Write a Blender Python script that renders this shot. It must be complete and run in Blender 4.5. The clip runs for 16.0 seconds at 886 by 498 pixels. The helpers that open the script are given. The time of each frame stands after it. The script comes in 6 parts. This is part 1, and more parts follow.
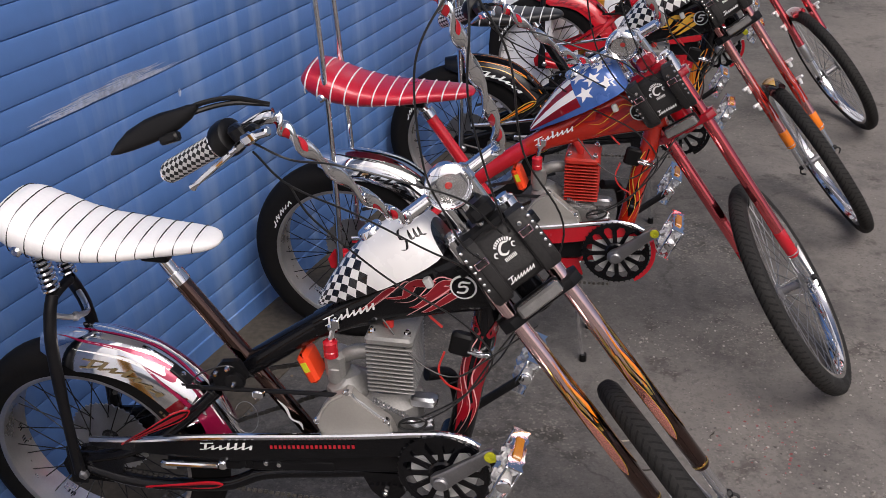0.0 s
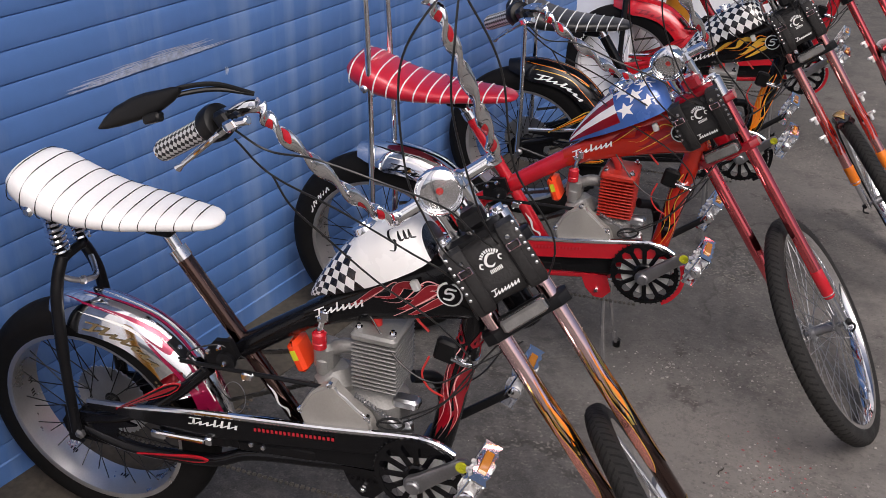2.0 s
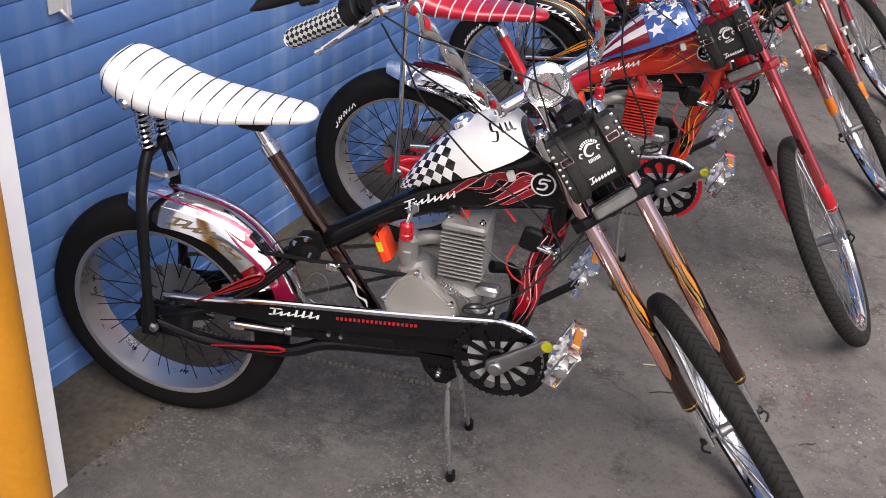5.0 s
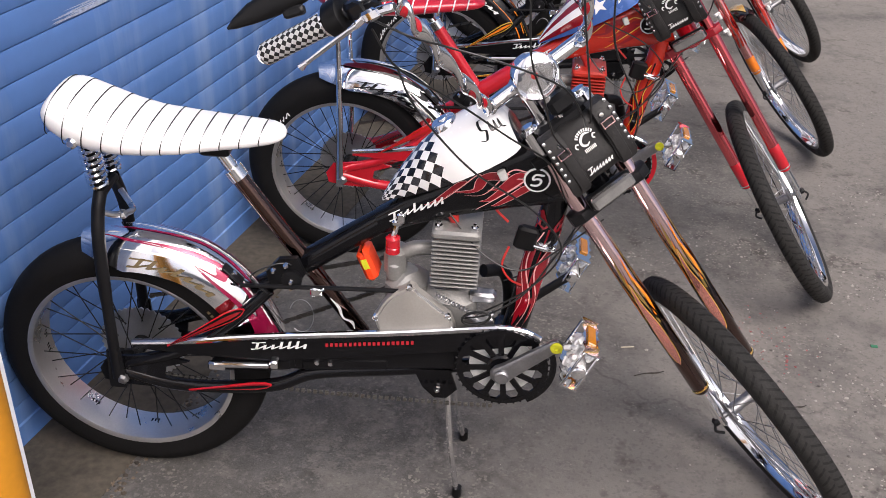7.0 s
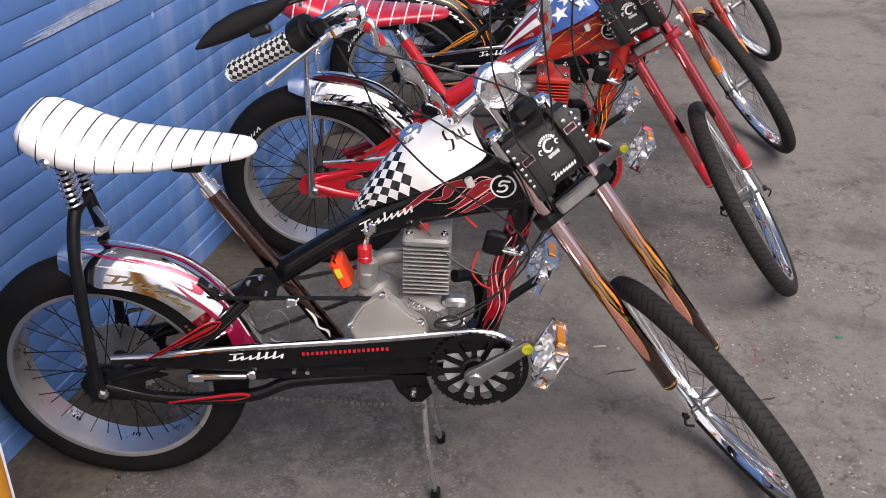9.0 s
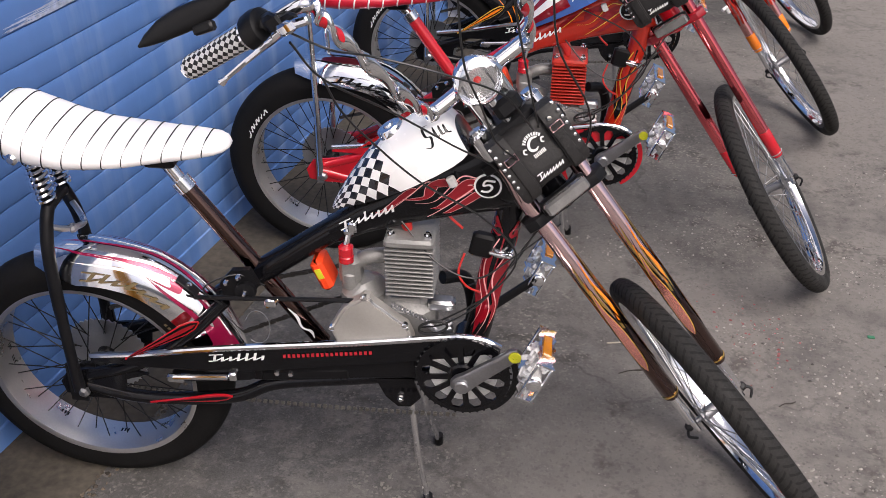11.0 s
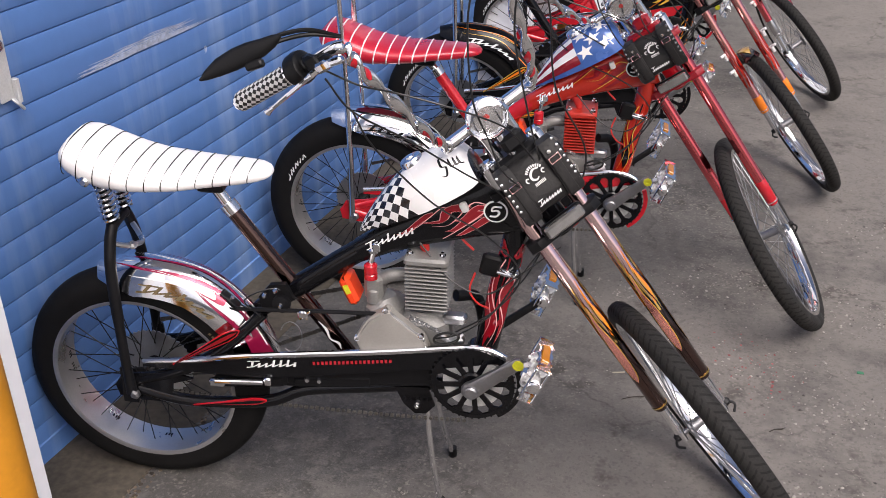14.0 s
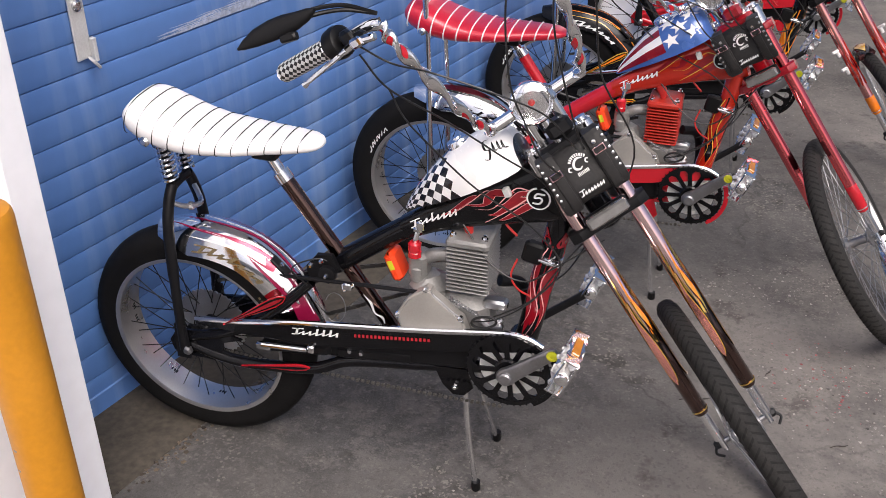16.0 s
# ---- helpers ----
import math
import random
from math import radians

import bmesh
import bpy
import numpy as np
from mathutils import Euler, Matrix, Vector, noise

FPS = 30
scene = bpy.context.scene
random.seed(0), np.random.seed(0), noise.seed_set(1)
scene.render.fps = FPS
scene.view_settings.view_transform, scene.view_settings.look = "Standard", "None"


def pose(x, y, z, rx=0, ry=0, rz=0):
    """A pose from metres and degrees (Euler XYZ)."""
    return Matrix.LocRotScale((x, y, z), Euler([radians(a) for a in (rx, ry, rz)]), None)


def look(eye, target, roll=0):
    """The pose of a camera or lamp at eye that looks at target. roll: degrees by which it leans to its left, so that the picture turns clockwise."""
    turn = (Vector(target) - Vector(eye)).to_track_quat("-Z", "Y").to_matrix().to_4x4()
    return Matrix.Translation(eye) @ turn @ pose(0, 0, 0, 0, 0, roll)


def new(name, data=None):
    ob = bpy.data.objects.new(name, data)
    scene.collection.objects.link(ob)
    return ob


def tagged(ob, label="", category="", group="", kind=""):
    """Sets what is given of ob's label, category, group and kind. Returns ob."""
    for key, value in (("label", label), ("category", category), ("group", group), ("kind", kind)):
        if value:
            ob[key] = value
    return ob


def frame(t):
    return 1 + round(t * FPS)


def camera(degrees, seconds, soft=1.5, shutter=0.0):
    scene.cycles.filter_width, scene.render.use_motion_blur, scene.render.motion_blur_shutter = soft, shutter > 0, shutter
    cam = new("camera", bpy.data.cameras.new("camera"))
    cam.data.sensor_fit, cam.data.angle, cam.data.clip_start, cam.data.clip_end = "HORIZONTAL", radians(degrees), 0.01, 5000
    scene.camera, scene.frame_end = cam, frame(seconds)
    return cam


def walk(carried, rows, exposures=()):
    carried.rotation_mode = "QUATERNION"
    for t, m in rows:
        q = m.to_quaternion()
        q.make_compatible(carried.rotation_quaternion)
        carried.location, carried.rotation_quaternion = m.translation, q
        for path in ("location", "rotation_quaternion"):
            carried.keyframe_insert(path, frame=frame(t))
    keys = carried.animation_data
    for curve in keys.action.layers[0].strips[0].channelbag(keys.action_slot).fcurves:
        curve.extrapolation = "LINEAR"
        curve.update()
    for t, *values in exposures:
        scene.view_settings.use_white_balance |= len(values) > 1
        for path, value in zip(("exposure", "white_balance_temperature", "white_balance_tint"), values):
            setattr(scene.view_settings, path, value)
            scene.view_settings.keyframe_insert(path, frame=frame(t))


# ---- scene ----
cam = camera(45.65, 16.0, 0.85)
PATH = [
    (0.0, (1.0342, -1.5590, 1.7031), (0.6919, 0.0535, 0.7584), -1.60),
    (0.5, (1.0025, -1.4837, 1.6925), (0.6952, 0.1475, 0.7679), -3.41),
    (1.0, (1.0319, -1.4513, 1.6867), (0.6793, 0.1694, 0.7599), -2.51),
    (1.5, (1.1343, -1.4634, 1.7096), (0.7114, 0.1313, 0.7672), 2.07),
    (2.0, (1.2021, -1.4921, 1.7154), (0.6966, 0.0702, 0.7596), 1.55),
    (2.5, (1.2025, -1.5870, 1.7224), (0.7112, 0.0004, 0.8011), 1.96),
    (3.0, (1.1479, -1.7455, 1.7298), (0.6761, -0.1360, 0.8371), 1.47),
    (3.5, (1.0747, -1.8487, 1.7062), (0.6028, -0.2604, 0.7764), 2.83),
    (4.0, (1.0168, -1.8719, 1.6784), (0.5444, -0.3007, 0.7200), 3.01),
    (4.2, (1.0041, -1.8576, 1.6770), (0.5607, -0.2882, 0.7021), 4.25),
    (6.3, (0.7563, -1.6293, 1.6263), (0.5913, -0.0448, 0.5908), 2.41),
    (6.5, (0.7421, -1.6456, 1.6249), (0.5972, -0.0567, 0.5933), 2.51),
    (7.0, (0.7059, -1.6724, 1.6255), (0.5871, -0.0756, 0.6028), 2.44),
    (7.5, (0.7025, -1.6884, 1.6293), (0.5964, -0.0740, 0.6332), 3.16),
    (8.0, (0.7036, -1.6972, 1.6355), (0.5829, -0.0825, 0.6414), 2.47),
    (8.5, (0.7183, -1.7088, 1.6469), (0.6165, -0.0978, 0.6446), 1.24),
    (8.7, (0.7191, -1.7107, 1.6505), (0.6438, -0.1012, 0.6436), 1.47),
    (10.8, (0.8164, -1.6098, 1.6519), (0.6698, -0.0341, 0.6004), -0.89),
    (11.0, (0.8517, -1.5719, 1.6516), (0.6648, -0.0107, 0.5849), -0.19),
    (11.5, (0.9355, -1.5121, 1.6513), (0.6201, 0.0161, 0.5672), -1.26),
    (12.0, (0.9638, -1.5014, 1.6404), (0.5366, 0.0100, 0.5713), -4.33),
    (12.5, (0.9630, -1.5232, 1.6430), (0.5471, -0.0040, 0.5804), -4.07),
    (13.0, (0.9389, -1.6210, 1.6645), (0.5865, -0.0695, 0.6258), -2.84),
    (13.5, (0.9119, -1.7660, 1.6903), (0.5952, -0.1763, 0.6990), -1.26),
    (14.0, (0.9278, -1.8247, 1.7039), (0.6686, -0.2054, 0.7444), -0.25),
    (14.5, (0.9724, -1.8101, 1.7059), (0.7253, -0.1922, 0.7408), -0.89),
    (15.0, (1.0754, -1.7787, 1.7185), (0.7927, -0.1705, 0.7471), 2.32),
    (15.5, (1.1183, -1.7705, 1.7059), (0.7226, -0.2163, 0.6872), 1.04),
    (16.0, (1.1014, -1.7679, 1.7078), (0.6134, -0.2251, 0.7121), -0.24),
]
walk(cam, [(t, look(eye, target, roll)) for t, eye, target, roll in PATH],
     [(0.0, -0.17), (3.0, -0.15), (4.2, 0.04), (6.4, 0.33), (8.7, 0.31), (10.8, 0.25), (12.5, 0.28), (14.5, 0.24), (16.0, 0.24)])

# ---- daylight ----
world = bpy.data.worlds.new("sky")
scene.world = world
world.use_nodes = True
wn = world.node_tree
sky = wn.nodes.new("ShaderNodeTexSky")
sky.sky_type, sky.sun_disc = "NISHITA", False
sky.sun_elevation, sky.sun_rotation = radians(48), radians(150)
sky.air_density, sky.dust_density, sky.ozone_density = 0.8, 6.0, 1.0
wn.links.new(sky.outputs[0], wn.nodes["Background"].inputs[0])
wn.nodes["Background"].inputs[1].default_value = 0.11
sun_data = bpy.data.lights.new("sun", "SUN")
sun_data.energy, sun_data.angle, sun_data.color = 2.4, radians(45), (1.0, 0.955, 0.90)
sun = new("sun", sun_data)
sun.matrix_world = look((2.9, -2.4, 5.4), (0.3, 0.6, 0.0))
scene.view_settings.exposure = 0.74
scene.view_settings.use_white_balance = True
scene.view_settings.white_balance_temperature, scene.view_settings.white_balance_tint = 6350, 14

# ---- materials ----
def shade(name, colour, rough=0.5, metal=0.0, coat=0.0, grain=0.0, scale=40.0, bump=0.0, spec=0.5, worn=0.15):
    """A principled material with colour and roughness that vary at two scales, and fine relief."""
    m = bpy.data.materials.new(name)
    m.use_nodes = True
    t = m.node_tree
    b = t.nodes["Principled BSDF"]
    b.inputs["Metallic"].default_value = metal
    b.inputs["Specular IOR Level"].default_value = spec
    b.inputs["Coat Weight"].default_value = coat
    b.inputs["Coat Roughness"].default_value = 0.06
    co = t.nodes.new("ShaderNodeTexCoord")
    fine, broad = t.nodes.new("ShaderNodeTexNoise"), t.nodes.new("ShaderNodeTexNoise")
    fine.inputs["Scale"].default_value, fine.inputs["Detail"].default_value = scale * 6, 6
    broad.inputs["Scale"].default_value, broad.inputs["Detail"].default_value = scale * 0.5, 4
    for n in (fine, broad):
        t.links.new(co.outputs["Object"], n.inputs["Vector"])
    both = t.nodes.new("ShaderNodeMix")
    both.inputs[0].default_value = 0.5
    t.links.new(fine.outputs["Fac"], both.inputs[2])
    t.links.new(broad.outputs["Fac"], both.inputs[3])
    ramp = t.nodes.new("ShaderNodeMapRange")
    ramp.inputs["From Min"].default_value, ramp.inputs["From Max"].default_value = 0.3, 0.7
    ramp.inputs["To Min"].default_value, ramp.inputs["To Max"].default_value = 1 - grain, 1 + grain
    t.links.new(both.outputs[0], ramp.inputs["Value"])
    mul = t.nodes.new("ShaderNodeVectorMath")
    mul.operation = "SCALE"
    mul.inputs[0].default_value = colour
    t.links.new(ramp.outputs[0], mul.inputs["Scale"])
    t.links.new(mul.outputs[0], b.inputs["Base Color"])
    rr = t.nodes.new("ShaderNodeMapRange")
    rr.inputs["From Min"].default_value, rr.inputs["From Max"].default_value = 0.3, 0.75
    rr.inputs["To Min"].default_value, rr.inputs["To Max"].default_value = rough * (1 - worn), min(1.0, rough * (1 + 2 * worn) + 0.02)
    t.links.new(broad.outputs["Fac"], rr.inputs["Value"])
    t.links.new(rr.outputs[0], b.inputs["Roughness"])
    if bump:
        bp = t.nodes.new("ShaderNodeBump")
        bp.inputs["Strength"].default_value, bp.inputs["Distance"].default_value = bump, 0.002
        t.links.new(fine.outputs["Fac"], bp.inputs["Height"])
        t.links.new(bp.outputs[0], b.inputs["Normal"])
    return m


def nodes_of(m):
    return m.node_tree, m.node_tree.nodes["Principled BSDF"]


CHROME = shade("chrome", (0.86, 0.87, 0.89), 0.06, 1.0, grain=0.03, worn=0.5)
CHROME_DULL = shade("dull_chrome", (0.62, 0.62, 0.63), 0.28, 1.0, grain=0.1)
CHROME_RED = shade("red_tinted_chrome", (0.90, 0.16, 0.18), 0.07, 1.0, coat=0.6, grain=0.05)
CHROME_PINK = shade("flame_tinted_chrome", (0.96, 0.69, 0.70), 0.10, 1.0, grain=0.05)
CHROME_DISH = shade("bright_lamp_dish", (0.95, 0.95, 0.95), 0.08, 0.95, grain=0.03, scale=60, bump=0.06)
GOLD_CHROME = shade("gold_tinted_chrome", (0.92, 0.62, 0.17), 0.11, 1.0, coat=0.6, grain=0.12)
RED_LEAF = shade("salmon_red_leaf", (0.88, 0.36, 0.29), 0.16, 0.8, coat=0.8, grain=0.08)
GALVANISED = shade("galvanised_steel", (0.62, 0.62, 0.61), 0.45, 0.35, grain=0.15, bump=0.1)
TREAD = shade("tread_rubber", (0.013, 0.0125, 0.012), 0.75, grain=0.3, bump=0.2, spec=0.2)
CHROME_ROSE = shade("rose_tinted_chrome", (0.88, 0.40, 0.38), 0.10, 1.0, coat=0.6, grain=0.05)
ALU = shade("brushed_aluminium", (0.55, 0.56, 0.58), 0.38, 1.0, grain=0.12, bump=0.1)
RIM = shade("anodised_rim", (0.70, 0.69, 0.69), 0.30, 0.95, grain=0.08)
CAST = shade("cast_aluminium", (0.27, 0.265, 0.255), 0.5, 0.5, grain=0.15, bump=0.25)
FIN_SHADE = shade("dark_fin_shade", (0.055, 0.052, 0.048), 0.55, 0.5, grain=0.25, bump=0.2)
COVER = shade("painted_engine_cover", (0.33, 0.315, 0.29), 0.42, 0.3, grain=0.08, bump=0.15)
BLACK = shade("gloss_black_paint", (0.004, 0.004, 0.005), 0.2, 0.0, coat=0.25, grain=0.3, spec=0.2)
BLACK_SATIN = shade("satin_black_metal", (0.007, 0.007, 0.008), 0.38, 0.0, grain=0.3, bump=0.1, spec=0.2)
BROWN = shade("dark_brown_chrome", (0.10, 0.055, 0.045), 0.14, 1.0, coat=0.6, grain=0.2)
RED = shade("candy_red_paint", (0.50, 0.010, 0.020), 0.16, 0.1, coat=1.0, grain=0.1)
RED_DARK = shade("deep_red_paint", (0.27, 0.006, 0.014), 0.18, 0.15, coat=1.0, grain=0.1)
ORANGE_RED = shade("orange_red_paint", (0.42, 0.016, 0.005), 0.2, 0.1, coat=1.0, grain=0.15)
ORANGE = shade("orange_paint", (0.80, 0.20, 0.01), 0.22, 0.0, coat=0.8, grain=0.1)
YELLOW = shade("yellow_flame_paint", (0.66, 0.38, 0.04), 0.25, 0.0, coat=0.6, grain=0.1)
LIME = shade("lime_sticker", (0.55, 0.55, 0.02), 0.4, grain=0.1)
MAROON = shade("maroon_decal", (0.30, 0.008, 0.055), 0.2, 0.4, coat=0.8, grain=0.1)
BLUE = shade("star_blue_paint", (0.06, 0.14, 0.42), 0.22, 0.1, coat=0.8, grain=0.08)
WHITE = shade("white_paint", (0.88, 0.87, 0.86), 0.22, 0.0, coat=0.5, grain=0.03)
LETTER = shade("white_lettering", (0.75, 0.75, 0.74), 0.45, grain=0.08)
LETTER_RED = shade("red_lettering", (0.40, 0.012, 0.022), 0.4, grain=0.1)
VINYL_WHITE = shade("white_vinyl", (0.87, 0.86, 0.85), 0.38, 0.0, grain=0.04, scale=25, bump=0.15)
VINYL_RED = shade("red_sparkle_vinyl", (0.50, 0.010, 0.03), 0.3, 0.1, coat=0.8, grain=0.12, scale=25, bump=0.15)
VINYL_BLACK = shade("black_vinyl", (0.016, 0.016, 0.017), 0.35, grain=0.2, scale=25, bump=0.15)
RUBBER = shade("tyre_rubber", (0.007, 0.0067, 0.0068), 0.65, grain=0.25, bump=0.2, spec=0.12)
RUBBER_FRONT = shade("dusty_tyre_rubber", (0.020, 0.019, 0.018), 0.72, grain=0.35, bump=0.3, spec=0.25)
CABLE = shade("black_cable", (0.012, 0.012, 0.012), 0.35, grain=0.1)
PLASTIC = shade("black_plastic", (0.005, 0.005, 0.0055), 0.36, grain=0.15, bump=0.1, spec=0.25)
LEATHER = shade("black_leather", (0.017, 0.016, 0.016), 0.50, grain=0.35, scale=30, bump=0.5, spec=0.3)
STEEL = shade("grey_steel", (0.30, 0.30, 0.31), 0.35, 0.9, grain=0.15)
CHAIN = shade("chain_steel", (0.17, 0.160, 0.145), 0.4, 0.9, grain=0.3, scale=120)
FIN_RED = shade("red_engine_enamel", (0.38, 0.020, 0.010), 0.4, 0.0, grain=0.12, bump=0.15)
BOOT_RED = shade("red_plug_boot", (0.48, 0.022, 0.018), 0.45, grain=0.08)
REFLECTOR = shade("clear_reflector", (0.20, 0.195, 0.19), 0.16, 0.4, coat=0.8, grain=0.25, scale=90, bump=0.4)
AMBER = shade("amber_reflector", (0.42, 0.15, 0.006), 0.2, 0.0, coat=1.0, grain=0.2, scale=90)
CLEAR = shade("clear_plastic", (0.84, 0.83, 0.81), 0.16, 0.35, coat=1.0, grain=0.15, scale=60, bump=0.4)


def checks(name, cols, rows, first, second, reach=99.0, rough=0.25, coat=0.7, turned=None):
    """Checks laid over the u and v of the mesh, as far along u as reach; past it plain first colour."""
    m = shade(name, first, rough, coat=coat, grain=0.04)
    t, b = nodes_of(m)
    uv = t.nodes.new("ShaderNodeUVMap")
    scl = t.nodes.new("ShaderNodeVectorMath")
    scl.operation = "MULTIPLY"
    scl.inputs[1].default_value = (cols, rows, 1)
    if turned:
        sp, jn = t.nodes.new("ShaderNodeSeparateXYZ"), t.nodes.new("ShaderNodeCombineXYZ")
        t.links.new(uv.outputs[0], sp.inputs[0])
        prior = []
        for a, fac in (("X", turned[0]), ("Y", turned[1])):
            k = t.nodes.new("ShaderNodeMath")
            k.operation = "MULTIPLY"
            k.inputs[1].default_value = fac
            t.links.new(sp.outputs[a], k.inputs[0])
            prior.append(k.outputs[0])
        for a, op in (("X", "ADD"), ("Y", "SUBTRACT")):
            k = t.nodes.new("ShaderNodeMath")
            k.operation = op
            t.links.new(prior[0], k.inputs[0])
            t.links.new(prior[1], k.inputs[1])
            t.links.new(k.outputs[0], jn.inputs[a])
        t.links.new(jn.outputs[0], scl.inputs[0])
    else:
        t.links.new(uv.outputs[0], scl.inputs[0])
    ch = t.nodes.new("ShaderNodeTexChecker")
    ch.inputs["Color1"].default_value, ch.inputs["Color2"].default_value = (*first, 1), (*second, 1)
    ch.inputs["Scale"].default_value = 1.0
    add = t.nodes.new("ShaderNodeVectorMath")
    add.inputs[1].default_value = (0.0013, 0.0017, 0.5)
    t.links.new(scl.outputs[0], add.inputs[0])
    t.links.new(add.outputs[0], ch.inputs["Vector"])
    cell = t.nodes.new("ShaderNodeVectorMath")
    cell.operation = "FLOOR"
    t.links.new(add.outputs[0], cell.inputs[0])
    sep = t.nodes.new("ShaderNodeSeparateXYZ")
    t.links.new(cell.outputs[0], sep.inputs[0])
    less = t.nodes.new("ShaderNodeMath")
    less.operation = "LESS_THAN"
    less.inputs[1].default_value = reach
    if turned:
        both = t.nodes.new("ShaderNodeMath")
        both.operation = "ADD"
        t.links.new(sep.outputs["X"], both.inputs[0])
        t.links.new(sep.outputs["Y"], both.inputs[1])
        t.links.new(both.outputs[0], less.inputs[0])
    else:
        t.links.new(sep.outputs["X"], less.inputs[0])
    mix = t.nodes.new("ShaderNodeMix")
    mix.data_type = "RGBA"
    mix.inputs[6].default_value = (*first, 1)
    t.links.new(less.outputs[0], mix.inputs[0])
    t.links.new(ch.outputs["Color"], mix.inputs[7])
    t.links.new(mix.outputs[2], b.inputs["Base Color"])
    return m


GRIP_CHECK = checks("checked_grip", 1, 1, (0.66, 0.66, 0.65), (0.006, 0.006, 0.006), rough=0.5, coat=0.0, turned=(11, 11))
TANK_CHECK = checks("checked_tank_paint", 1, 1, (0.90, 0.89, 0.88), (0.006, 0.006, 0.009), reach=13.2, turned=(13.5, 8.5))
TANK_CHECK_ALL = checks("all_checked_tank_paint", 1, 1, (0.78, 0.77, 0.75), (0.008, 0.008, 0.01), turned=(13, 8.5))


def door_blue():
    m = shade("blue_door_paint", (0.085, 0.185, 0.44), 0.42, 0.0, grain=0.10, scale=3, bump=0.05)
    t, b = nodes_of(m)
    base = b.inputs["Base Color"].links[0].from_socket
    co = t.nodes.new("ShaderNodeTexCoord")
    mp = t.nodes.new("ShaderNodeMapping")
    mp.inputs["Scale"].default_value = (7, 7, 0.9)
    t.links.new(co.outputs["Object"], mp.inputs[0])
    n = t.nodes.new("ShaderNodeTexNoise")
    n.inputs["Scale"].default_value, n.inputs["Detail"].default_value = 1.6, 5
    t.links.new(mp.outputs[0], n.inputs["Vector"])
    rmp = t.nodes.new("ShaderNodeMapRange")
    rmp.inputs["From Min"].default_value, rmp.inputs["From Max"].default_value = 0.53, 0.72
    rmp.inputs["To Max"].default_value = 0.45
    t.links.new(n.outputs["Fac"], rmp.inputs["Value"])
    mix = t.nodes.new("ShaderNodeMix")
    mix.data_type = "RGBA"
    mix.inputs[7].default_value = (0.30, 0.40, 0.58, 1)
    t.links.new(rmp.outputs[0], mix.inputs[0])
    t.links.new(base, mix.inputs[6])
    t.links.new(mix.outputs[2], b.inputs["Base Color"])
    return m


DOOR_BLUE = door_blue()
SCUFF = shade("scuffed_blue_paint", (0.42, 0.48, 0.62), 0.5, grain=0.5, scale=14, bump=0.1)
WALL_WHITE = shade("white_wall_paint", (0.84, 0.85, 0.89), 0.55, grain=0.05, scale=4, bump=0.15)
YELLOW_POST = shade("yellow_bollard_paint", (0.52, 0.22, 0.012), 0.42, grain=0.12, scale=12, bump=0.15)
CONCRETE = shade("concrete", (0.058, 0.049, 0.037), 0.9, grain=0.6, scale=9, bump=0.5)


